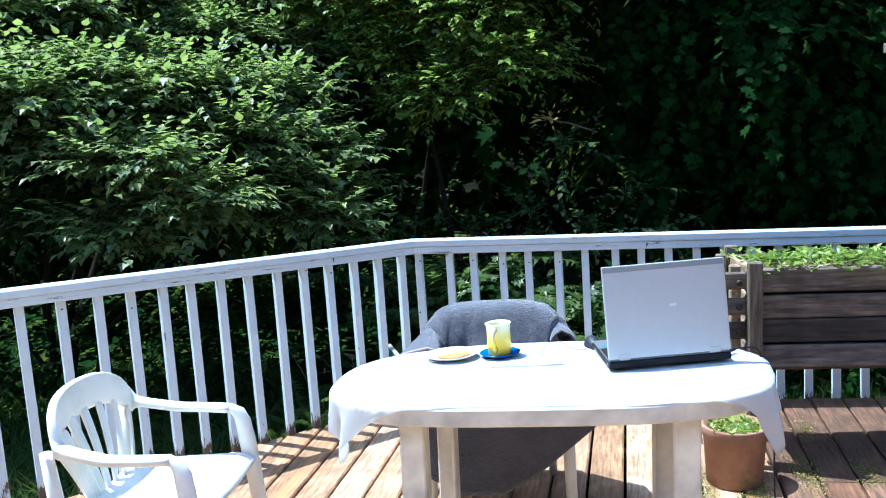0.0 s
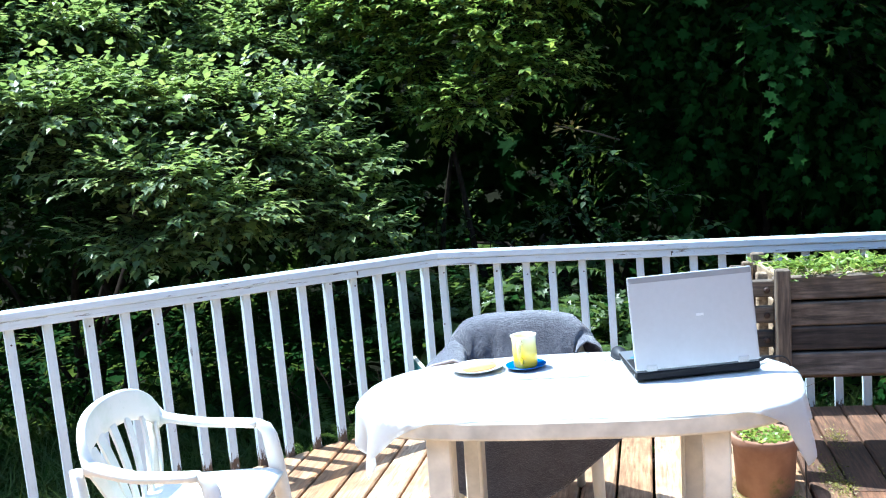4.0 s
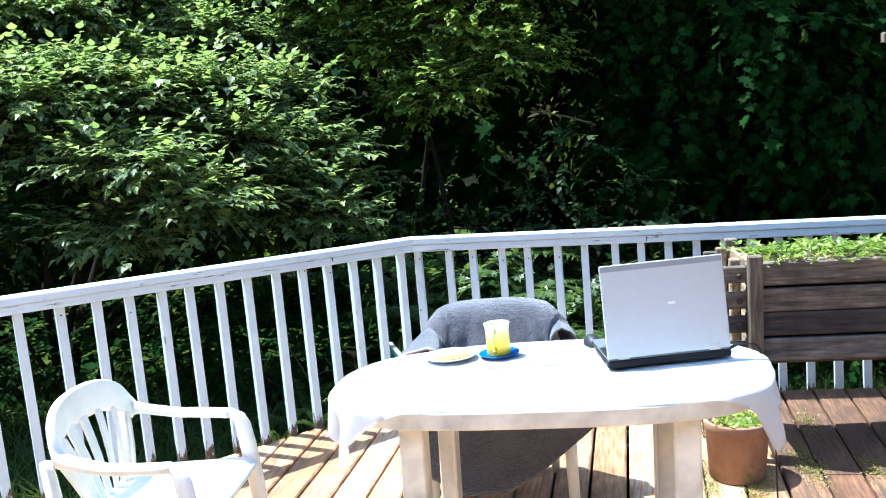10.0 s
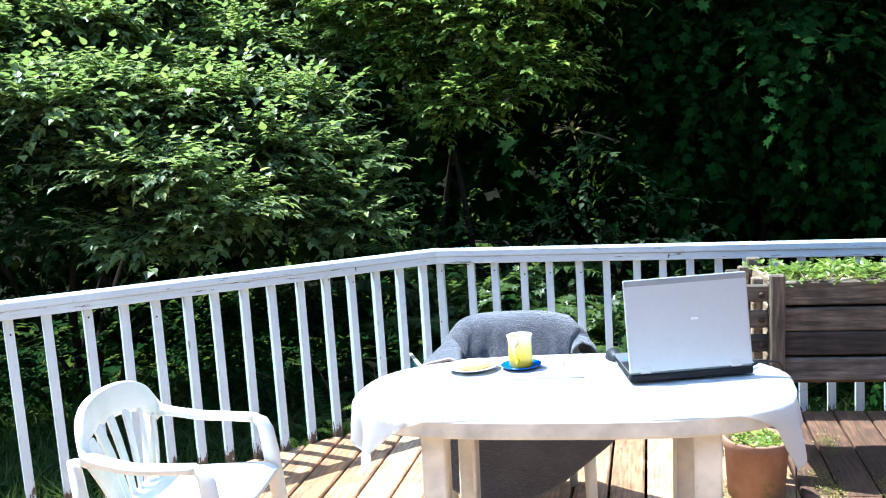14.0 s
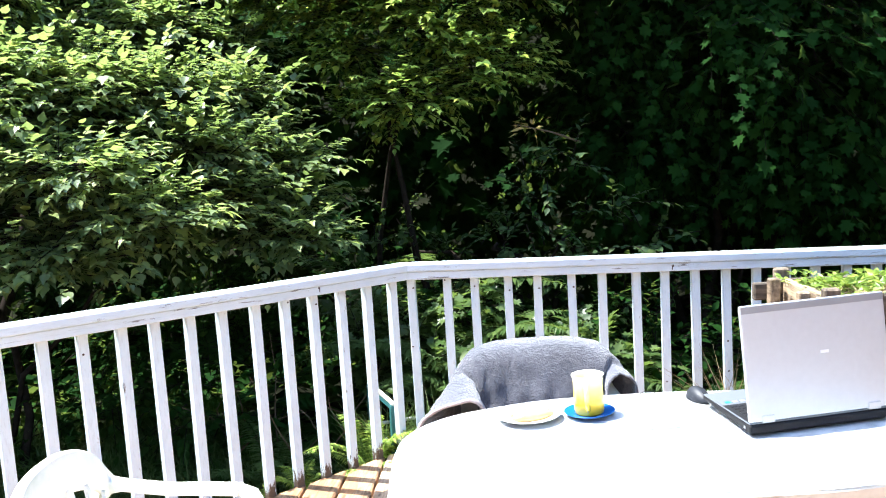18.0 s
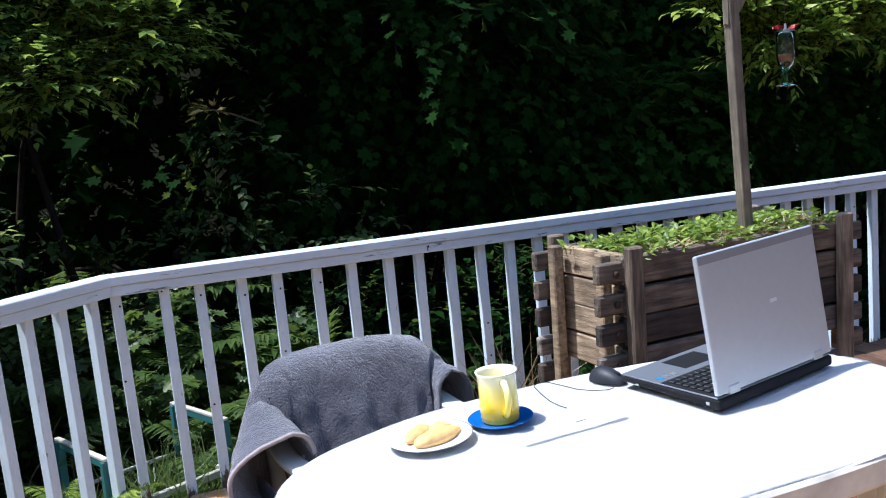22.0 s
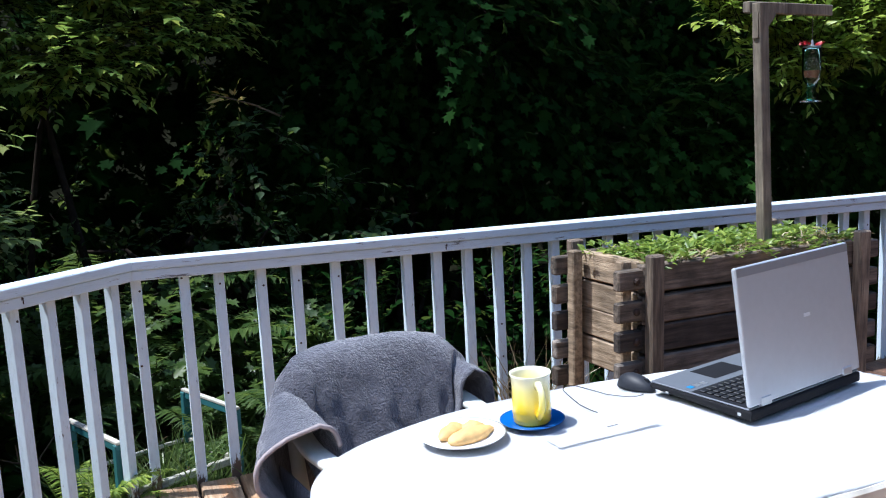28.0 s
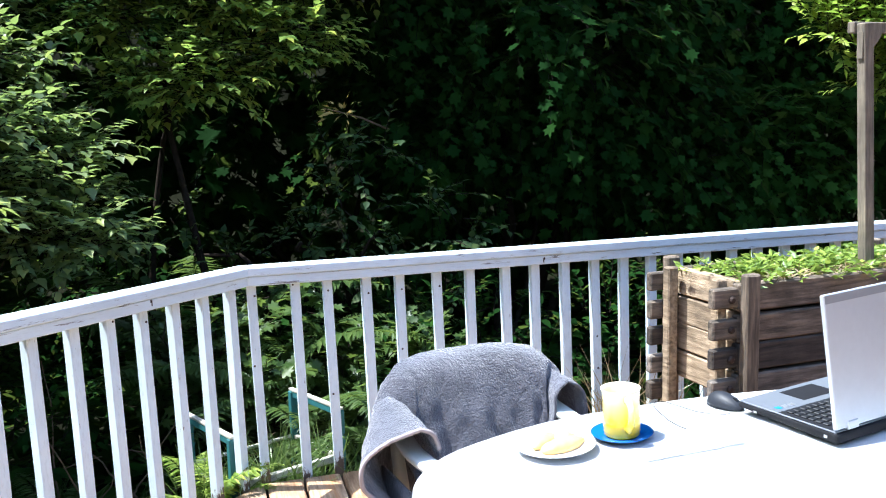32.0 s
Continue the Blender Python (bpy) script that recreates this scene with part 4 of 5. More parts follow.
def cotton_mat():
    """Thin white cotton that lets some light through."""
    m = Mat("white_cotton")
    weave = m.noise(80, m.coord(), 4)
    col = m.mix(m.ramp(weave, (0.35, (0,) * 3), (0.7, (1,) * 3)), (0.83, 0.84, 0.86), (0.8, 0.81, 0.83))
    m.set(Base_Color=col, Roughness=0.85)
    m.bump(weave, 0.15, 0.002)
    tr = m.node("ShaderNodeBsdfTranslucent")
    m.put(tr, "Color", (0.86, 0.87, 0.89, 1.0))
    mx = m.node("ShaderNodeMixShader")
    m.put(mx, 0, 0.4)
    m.t.links.new(m.p.outputs[0], mx.inputs[1])
    m.t.links.new(tr.outputs[0], mx.inputs[2])
    m.t.links.new(mx.outputs[0], m.out.inputs["Surface"])
    return m.m


M_CLOTH = cotton_mat()
TABLE_TOP = 0.777
P_TABLE = pose(0.885, -2.03, 0, 0, 0, -0.5)
# the top slopes: it stands higher towards +x
SLOPE = 0.04
TILT = Matrix.Translation((1.0, -2.05, 0.781)) @ Matrix.Rotation(-SLOPE, 4, "Y") @ Matrix.Translation((-1.0, 2.05, -0.777))
TA, TB = 0.645, 0.36     # half length and half width


def roundness(v):
    """How square the outline is: the front corners are tighter than the back ones."""
    return 3.2 if v < 0 else 2.4


def table_edge(a, grow=0.0):
    """The rounded outline of the table at an angle."""
    c, s = math.cos(a), math.sin(a)
    power = roundness(s)
    return (TA + grow) * math.copysign(abs(c) ** (2 / power), c), (TB + grow) * math.copysign(abs(s) ** (2 / power), s)


def build_table():
    table = empty("table", P_TABLE, label="cream plastic garden table with rounded corners and square legs", category="table")
    bm = bmesh.new()
    n = 72
    rings = []
    for grow, z in ((-0.05, 0.745), (-0.03, 0.719), (-0.004, 0.719), (0.0, 0.726), (0.0, 0.766), (-0.005, 0.772), (-0.03, 0.773)):
        rings.append([bm.verts.new((*table_edge(2 * math.pi * i / n, grow), z)) for i in range(n)])
    for a, b in zip(rings, rings[1:]):
        for i in range(n):
            bm.faces.new((a[i], a[(i + 1) % n], b[(i + 1) % n], b[i]))
    bm.faces.new(rings[-1])
    bm.faces.new(rings[0][::-1])
    top = part("tabletop", bm, M_PLASTIC, table)
    top.data.transform(P_TABLE.inverted() @ TILT @ P_TABLE)
    for sx in (-1, 1):
        for sy in (-1, 1):
            # a flat moulded leg with a narrow return
            leg = bmesh.new()
            x, y = (-0.358, 0.0, 0.405)[sx + 1] + ((-0.017 if sx < 0 else -0.05) if sy > 0 else 0.0), sy * (TB - 0.085)
            at = P_TABLE @ Vector((x, y, 0))
            foot, head = floor_z(at.x, at.y), 0.72 + SLOPE * (at.x - 1.0)
            box(x - 0.036, x + 0.036, y - 0.012, y + 0.012, foot, head, 0.005, 1, leg)
            box(x + 0.024, x + 0.036, min(y - sy * 0.011, y - sy * 0.06), max(y - sy * 0.011, y - sy * 0.06), foot, head, 0.003, 1, leg) if sx < 0 else box(x - 0.036, x - 0.024, min(y - sy * 0.011, y - sy * 0.06), max(y - sy * 0.011, y - sy * 0.06), foot, head, 0.003, 1, leg)
            part("leg", leg, M_PLASTIC, table)
    return table


def build_cloth():
    """A white cloth over the table, hanging at both ends, short along the front."""
    cloth = empty("tablecloth", TILT @ P_TABLE, label="white cotton tablecloth draped over the table, hanging at both ends", category="tablecloth")
    bm = bmesh.new()
    nx, ny = 110, 70
    L, Wd = 1.49, 0.72
    top = TABLE_TOP
    grid = []
    for j in range(ny + 1):
        row = []
        for i in range(nx + 1):
            u, v = -L / 2 - 0.0 + L * i / nx, -TB + 0.009 + Wd * j / ny
            if u > 0:      # drawn in from both edges at this end, so that one front corner hangs low
                v += (0.07 - 0.2 * j / ny) * min(1.0, max(0.0, (u - 0.25) / 0.36)) ** 1.6
                u += 0.05 * min(1.0, max(0.0, (u - 0.4) / 0.3))
            power = roundness(v)
            r = (abs(u / TA) ** power + abs(v / TB) ** power) ** (1 / power)
            if r <= 1:
                x, y, z = u, v, top - 0.006 * max(0, r - 0.9) * 10
            else:
                k = 1 / r
                ex, ey = u * k, v * k
                over = math.hypot(u - ex, v - ey)
                drop = max(0.0, over - 0.012)
                a = math.atan2(v, u)
                fold = 0.022 * math.sin(a * 19 + 1.0) * min(1, drop / 0.13) + 0.016 * math.sin(a * 37) * min(1, drop / 0.16)
                d = Vector((u - ex, v - ey, 0)).normalized()
                flare = 0.012 + 0.05 * drop + (fold if u < 0 else 0.6 * fold)
                x, y, z = ex + d.x * flare, ey + d.y * flare, top - 0.008 - drop * 0.97
            z += 0.0025 * noise.noise(Vector((u * 5, v * 5, 2)))
            row.append(bm.verts.new((x, y, z)))
        grid.append(row)
    for a, b in zip(grid, grid[1:]):
        for i in range(nx):
            bm.faces.new((a[i], a[i + 1], b[i + 1], b[i]))
    bmesh.ops.solidify(bm, geom=list(bm.faces), thickness=0.002)
    part("cloth", bm, M_CLOTH, cloth, smooth=True)
    return cloth


build_table()
build_cloth()
SURF = TABLE_TOP + 0.002

M_ALU = plain("brushed_silver_lid", (0.6, 0.62, 0.655), 0.45, 0.6, 0.02, 60, 0)
M_BAND = plain("dull_grey_strip", (0.36, 0.37, 0.39), 0.55, 0.7, 0.03, 50, 0)
M_PALM = plain("grey_palm_rest", (0.17, 0.185, 0.21), 0.4, 0.3, 0.03, 60, 0.02)
M_DARK = plain("dark_grey_plastic", (0.012, 0.012, 0.014), 0.6, 0, 0.1, 30, 0.05, 0.2)
M_KEY = plain("black_keys", (0.012, 0.012, 0.014), 0.45)
M_SCREEN = plain("black_glass", (0.01, 0.01, 0.012), 0.1, 0, 0, 10, 0)
M_STEEL = plain("satin_steel", (0.6, 0.61, 0.63), 0.35, 0.8, 0.03, 50, 0)
M_CHROME = plain("satin_chrome", (0.86, 0.87, 0.89), 0.5, 0.4, 0.0, 10, 0)
M_PAPER = plain("white_paper", (0.84, 0.85, 0.86), 0.8, 0, 0.01, 10, 0)
M_BLUE_LABEL = plain("blue_sticker", (0.02, 0.2, 0.45), 0.4)


def build_laptop():
    # origin at the hinge line's middle, on the table; the lid's outer face looks along -y
    P = TILT @ pose(1.256, -2.032, SURF, 0, 0, 13.0)
    lap = empty("laptop", P, label="silver laptop standing open with its back turned, dark base", category="laptop")
    w, d = 0.366, 0.255
    base = part("base", box(-w / 2, w / 2, -0.012, d, 0.006, 0.028, 0.005, 2), M_DARK, lap)
    for v in base.data.vertices:
        if v.co.z < 0.02:
            v.co.z += 0.009 * max(0.0, v.co.y) / d
    part("deck_plate", box(-w / 2 + 0.002, w / 2 - 0.002, -0.006, d - 0.003, 0.028, 0.0315, 0.001), M_PALM, base)
    part("keyboard_bed", box(-w / 2 + 0.004, w / 2 - 0.004, 0.004, 0.142, 0.0316, 0.0322, 0), M_KEY, base)
    part("touchpad", box(-0.075, 0.03, 0.165, 0.235, 0.0316, 0.0324, 0.0004), M_DARK, base)
    key = mesh_of("key", box(-0.0075, 0.0075, -0.0075, 0.0075, 0, 0.0035, 0.0015))
    for r in range(6):
        for c in range(18):
            k = part("key", key, M_KEY, base)
            k.location = (-w / 2 + 0.024 + c * 0.019, 0.031 + r * 0.0185, 0.0322)
    for i, col in ((0, M_BLUE_LABEL), (1, M_STEEL), (2, M_STEEL)):
        part("sticker", box(-w / 2 + 0.02 + i * 0.02, -w / 2 + 0.034 + i * 0.02, 0.156, 0.17, 0.0316, 0.0321, 0), col, base)
    for x in (-0.15, 0.15):
        part("foot", lathe([(0.008, 0), (0.009, 0.006)], 10), M_KEY, base).location = (x, 0.02, 0)
        part("foot", lathe([(0.008, 0), (0.009, 0.006)], 10), M_KEY, base).location = (x, 0.22, 0)
    part("port", box(-w / 2 - 0.001, -w / 2 + 0.002, 0.012, 0.02, 0.014, 0.02, 0), M_STEEL, base)
    part("port", box(-w / 2 - 0.001, -w / 2 + 0.002, 0.2, 0.208, 0.015, 0.019, 0), M_STEEL, base)
    lid = part("lid", box(-w / 2, w / 2, -0.011, 0.0, 0.0, 0.275, 0.004, 2), M_ALU, lap)
    lid.matrix_local = pose(0, 0.0, 0.034, -7.0)
    part("screen", box(-w / 2 + 0.012, w / 2 - 0.012, 0.0002, 0.0016, 0.018, 0.26, 0), M_SCREEN, lid)
    part("lid_band", box(-w / 2 + 0.003, w / 2 - 0.003, -0.0118, -0.0112, 0.256, 0.2725, 0), M_BAND, lid, "darker strip along the lid's edge")
    part("badge", box(-0.011, 0.011, -0.0009, 0.0, -0.0038, 0.0038, 0.0004), M_CHROME, lid, "small pale chrome badge").matrix_local = pose(0.02, -0.0112, 0.148)
    for x in (-0.135, 0.135):
        part("hinge", box(x - 0.016, x + 0.016, -0.0135, -0.002, -0.004, 0.014, 0.002), M_STEEL, lid)
    return lap


build_laptop()


def mug_mat():
    m = Mat("yellow_glaze")
    c = m.t.nodes.new("ShaderNodeTexCoord")
    sep = m.node("ShaderNodeSeparateXYZ", Vector=c.outputs["Object"])
    # Yellow glaze; the strong light on the mug's top is painted as cream.
    col = m.ramp(sep.outputs["Z"], (0.0, (0.9, 0.56, 0.008)), (0.04, (0.93, 0.69, 0.03)), (0.07, (0.93, 0.8, 0.25)), (0.1, (0.93, 0.9, 0.68)))
    m.set(Base_Color=col, Roughness=0.18)
    m.put(m.p, "Coat Weight", 0.5)
    return m.m


M_MUG = mug_mat()
M_BLUE = plain("blue_glazed_saucer", (0.012, 0.11, 0.4), 0.2, 0, 0.05, 20, 0)
M_PLATE = plain("white_china", (0.82, 0.82, 0.8), 0.2, 0, 0.02, 10, 0)
M_BREAD = plain("golden_pastry", (0.72, 0.45, 0.17), 0.6, 0, 0.25, 25, 0.3)
M_MOUSE = plain("dark_mouse_plastic", (0.022, 0.024, 0.03), 0.5, 0, 0.1, 30, 0.05, 0.3)

saucer = lathe([(0.0, 0.0), (0.035, 0.0), (0.04, 0.002), (0.064, 0.009), (0.067, 0.012), (0.063, 0.012), (0.038, 0.005), (0.0, 0.005)], 40, cap=False)
so = tagged(part("saucer", saucer, M_BLUE, None, smooth=True), label="round blue glazed saucer under the mug", category="saucer")
so.matrix_world = TILT @ pose(0.722, -1.851, SURF)
mug = empty("mug", TILT @ pose(0.722, -1.851, SURF + 0.0055, 0, 0, -97) @ Matrix.Diagonal((1.05, 1.05, 1.04, 1.0)), label="yellow glazed mug, its overexposed pale top put into the colour", category="mug")
part("cup", lathe([(0.0, 0.0), (0.034, 0.0), (0.037, 0.004), (0.0365, 0.009), (0.038, 0.011), (0.0365, 0.016), (0.0385, 0.02), (0.0375, 0.04), (0.037, 0.075), (0.039, 0.095), (0.041, 0.1), (0.0385, 0.1), (0.035, 0.093), (0.0335, 0.02), (0.0, 0.016)], 44, cap=False), M_MUG, mug, smooth=True)
part("handle", tube([(0.036, 0, 0.083), (0.052, 0, 0.086), (0.064, 0, 0.076), (0.066, 0, 0.058), (0.058, 0, 0.038), (0.046, 0, 0.026), (0.037, 0, 0.022)], 0.0065, 10, flat=1.5), M_MUG, mug, smooth=True)
part("coffee", lathe([(0.0, 0.07), (0.0335, 0.07)], 30, cap=False), plain("dark_coffee", (0.03, 0.015, 0.007), 0.1, 0, 0, 10, 0), mug)

plate = lathe([(0.0, 0.0), (0.045, 0.0), (0.05, 0.003), (0.082, 0.013), (0.086, 0.016), (0.081, 0.016), (0.05, 0.007), (0.0, 0.006)], 44, cap=False)
po = tagged(part("plate", plate, M_PLATE, None, smooth=True), label="small round white china plate", category="plate")
po.matrix_world = TILT @ pose(0.563, -1.864, SURF)


def bun(x, y, rz, ln, wd, seed):
    bm = bmesh.new()
    bmesh.ops.create_uvsphere(bm, u_segments=22, v_segments=14, radius=1.0)
    for v in bm.verts:
        c = v.co.copy()
        taper = 1 - 0.35 * c.x * c.x
        v.co = Vector((c.x * ln, c.y * wd * taper, max(c.z, -0.55) * wd * 0.75 * taper))
        v.co += 0.0035 * Vector((0, 1, 1)) * noise.noise(Vector((v.co.x * 60, v.co.y * 60, seed)))
    ob = tagged(part("pastry", bm, M_BREAD, None, smooth=True), label="golden baked pastry on the white plate", category="pastry", group="pastries on the plate")
    ob.matrix_world = TILT @ pose(0.563 + x, -1.864 + y, SURF + 0.006 + wd * 0.41, 0, 0, rz)


bun(0.01, -0.02, 18, 0.058, 0.023, 1)
bun(-0.017, 0.02, 40, 0.045, 0.02, 2)
bun(0.028, 0.022, 5, 0.03, 0.018, 3)


def build_paper():
    bm = bmesh.new()
    n = 12
    rows = []
    for j in range(5):
        rows.append([bm.verts.new((-0.115 + 0.23 * i / n, -0.03 + 0.06 * j / 4, 0.002 + 0.0022 * (1 - j / 4) * (0.6 + 0.4 * math.sin(i * 0.7)))) for i in range(n + 1)])
    for a, b in zip(rows, rows[1:]):
        for i in range(n):
            bm.faces.new((a[i], a[i + 1], b[i + 1], b[i]))
    bmesh.ops.solidify(bm, geom=list(bm.faces), thickness=0.0012)
    ob = tagged(part("folded_paper", bm, M_PAPER, None), label="folded white sheet of paper lying on the cloth", category="paper")
    ob.matrix_world = TILT @ pose(0.819, -1.966, SURF, 0, 0, 3)
    bm = box(-0.012, 0.012, -0.001, 0.001, 0.0045, 0.0049, 0)
    bar = part("printed_bar", bm, M_DARK, ob, "small printed mark")
    bar.location = (0.03, 0.01, -0.0005)


build_paper()


def build_mouse():
    bm = bmesh.new()
    bmesh.ops.create_uvsphere(bm, u_segments=24, v_segments=14, radius=1.0)
    for v in bm.verts:
        c = v.co
        z = max(c.z, 0)
        v.co = Vector((c.x * 0.031 * (1 - 0.12 * c.y), c.y * 0.056, z * 0.036 * (1 - 0.25 * c.y)))
    mouse = empty("computer_mouse", TILT @ pose(1.022, -1.77, SURF, 0, 0, 200) @ Matrix.Diagonal((0.88, 0.88, 0.88, 1.0)), label="dark grey cabled computer mouse on the cloth", category="mouse")
    part("shell", bm, M_MOUSE, mouse, smooth=True)
    part("wheel", tube([(-0.004, 0, 0), (0.004, 0, 0)], 0.009, 14), M_KEY, mouse).location = (0, 0.03, 0.021)
    turn = Matrix.Rotation(radians(-200), 3, "Z")
    run = [(1.156, -1.882), (1.138, -1.885), (1.112, -1.87), (1.089, -1.841), (1.075, -1.795), (1.06, -1.752), (1.04, -1.74), (1.022, -1.762), (1.012, -1.82), (1.006, -1.87), (1.009, -1.91), (1.014, -1.93)]
    pts = [turn @ Vector(((x - 1.172) / 0.88, (y + 1.83) / 0.88, 0.0025)) for x, y in run]
    part("cable", tube(pts, 0.0011, 6), M_KEY, mouse)


build_mouse()


# ---- the chairs ----
def chair_parts(thing, mat):
    """A moulded stacking armchair: sits facing +x, its middle over the origin."""
    # seat shell with rounded lip
    bm = bmesh.new()
    n, m = 16, 14
    rows = []
    for j in range(m + 1):
        v = j / m
        row = []
        for i in range(n + 1):
            u = i / n
            x = -0.2 + 0.44 * u
            half = 0.19 + 0.03 * u
            y = half * (2 * v - 1)
            z = 0.415 + 0.02 * (2 * v - 1) ** 2 + 0.02 * u - 0.05 * max(0, u - 0.86) ** 1.5 * 8 - 0.006
            row.append(bm.verts.new((x, y, z)))
        rows.append(row)
    for a, b in zip(rows, rows[1:]):
        for i in range(n):
            bm.faces.new((a[i], a[i + 1], b[i + 1], b[i]))
    bmesh.ops.recalc_face_normals(bm, faces=bm.faces)
    thicken(bm, 0.012)
    part("seat", bm, mat, thing, smooth=True)

    # hooped frame: arms and backrest rim are one band that sweeps round
    def rim(a):
        # a from -1 (one arm's front) through 0 (the back's middle) to 1
        s = abs(a)
        side = 1 if a > 0 else -1
        if s < 0.5:
            k = s / 0.5
            ang = k * math.pi / 2
            return Vector((-0.27 + 0.07 * (1 - math.cos(ang)), side * 0.24 * math.sin(ang), 0.762 - 0.132 * k ** 2.4))
        k = (s - 0.5) / 0.5
        return Vector((-0.2 + 0.35 * k, side * (0.24 + 0.015 * math.sin(k * 3)), 0.63 - 0.03 * min(1, k * 2.2) ** 0.7))

    bm = bmesh.new()
    N = 48
    prev = None
    for i in range(N + 1):
        a = -1 + 2 * i / N
        p = rim(a)
        q = rim(min(1, a + 0.02)) - rim(max(-1, a - 0.02))
        q.normalize()
        s = abs(a)
        out = Vector((q.y, -q.x, 0)).normalized()
        up = Vector((0, 0, 1))
        flat = max(0.0, min(1.0, (0.52 - s) / 0.12))      # 1 on the back: a tall band; 0 on the arms: a flat board
        wide = 0.028 * (1 - flat) + 0.014 * flat
        tall = 0.011 * (1 - flat) + 0.064 * flat
        lean = Vector((0.1, 0, -1)) if flat > 0 else -up
        ring = []
        for e in range(12):
            c, h = math.cos(2 * math.pi * e / 12), math.sin(2 * math.pi * e / 12)
            c, h = math.copysign(abs(c) ** 0.6, c), math.copysign(abs(h) ** 0.6, h)
            ring.append(bm.verts.new(p + out * wide * c + (up * 0.009 * h if h > 0 else lean * (-h) * tall * 1.6)))
        if prev:
            for k in range(12):
                bm.faces.new((prev[k], prev[(k + 1) % 12], ring[(k + 1) % 12], ring[k]))
        else:
            bm.faces.new(ring[::-1])
        prev = ring
    bm.faces.new(prev)
    bmesh.ops.recalc_face_normals(bm, faces=bm.faces)
    part("arm_hoop", bm, mat, thing, smooth=True)

    # backrest slats, fanning from the seat up to the rim
    for k in range(7):
        t = (k - 3) / 3
        foot = Vector((-0.19 + 0.02 * t * t, 0.13 * t, 0.405))
        head = rim(0.36 * t) + Vector((0.014, 0, -0.085))
        mid = foot.lerp(head, 0.5) + Vector((0.012, 0, 0))
        side = Vector((-0.35 * t, 1, 0)).normalized()
        bm = bmesh.new()
        old = None
        for s in range(9):
            u = s / 8
            p = foot * (1 - u) ** 2 + mid * 2 * u * (1 - u) + head * u * u
            w = 0.013 + 0.006 * u
            th = Vector((0.005, 0, 0))
            ring = [bm.verts.new(p - side * w - th), bm.verts.new(p + side * w - th), bm.verts.new(p + side * w + th), bm.verts.new(p - side * w + th)]
            if old:
                for q in range(4):
                    bm.faces.new((old[q], old[(q + 1) % 4], ring[(q + 1) % 4], ring[q]))
            else:
                bm.faces.new(ring[::-1])
            old = ring
        bm.faces.new(old)
        bmesh.ops.recalc_face_normals(bm, faces=bm.faces)
        part("slat", bm, mat, thing, smooth=False)
    # front legs run up into the arms; back legs splay out behind
    for side in (-1, 1):
        pts = [(0.255, side * 0.262, 0.0), (0.215, side * 0.253, 0.35), (0.2, side * 0.25, 0.48), (0.19, side * 0.247, 0.55), (0.178, side * 0.245, 0.58), (0.155, side * 0.243, 0.594), (0.12, side * 0.242, 0.596)]
        part("front_leg", tube(pts, [0.024, 0.029, 0.03, 0.028, 0.024, 0.018, 0.012], 12, flat=0.8), mat, thing, smooth=True)
        pts = [(-0.3, side * 0.23, 0.0), (-0.24, side * 0.215, 0.41), (-0.25, side * 0.232, 0.61)]
        part("back_leg", tube(pts, [0.022, 0.028, 0.022], 8, flat=0.8), mat, thing, smooth=True)


left_chair = empty("plastic_chair", pose(-0.36, -2.145, floor_z(-0.36, -2.145), 0, 0, 3), label="white moulded plastic armchair with slatted back, greenish grime", category="chair", group="plastic chairs")
chair_parts(left_chair, M_CHAIR)
P_CHAIR = pose(0.63, -1.327, floor_z(0.63, -1.327), 0, 0, -81)
far_chair = empty("plastic_chair", P_CHAIR, label="white plastic armchair hidden under a grey fleece blanket", category="chair", group="plastic chairs")
chair_parts(far_chair, M_CHAIR)
far_chair.scale = (1, 1, 0.95)


def fleece():
    m = Mat("grey_fleece")
    big = m.noise(7, m.coord(), 4)
    pile = m.noise(190, m.coord(), 3, 0.6)
    curl = m.noise(60, m.coord(), 3, 0.6)
    col = m.mix(m.ramp(big, (0.3, (0,) * 3), (0.7, (1,) * 3)), (0.036, 0.037, 0.052), (0.084, 0.084, 0.11))
    m.set(Base_Color=col, Roughness=0.95)
    m.put(m.p, "Sheen Weight", 0.5)
    col = m.mix(m.ramp(curl, (0.35, (0,) * 3), (0.65, (0.4,) * 3)), col, (0.125, 0.12, 0.145))
    m.set(Base_Color=col)
    both = m.node("ShaderNodeMath")
    m.put(both, 0, pile)
    m.put(both, 1, curl)
    m.bump(both.outputs[0], 0.9, 0.01)
    return m.m


M_FLEECE = fleece()


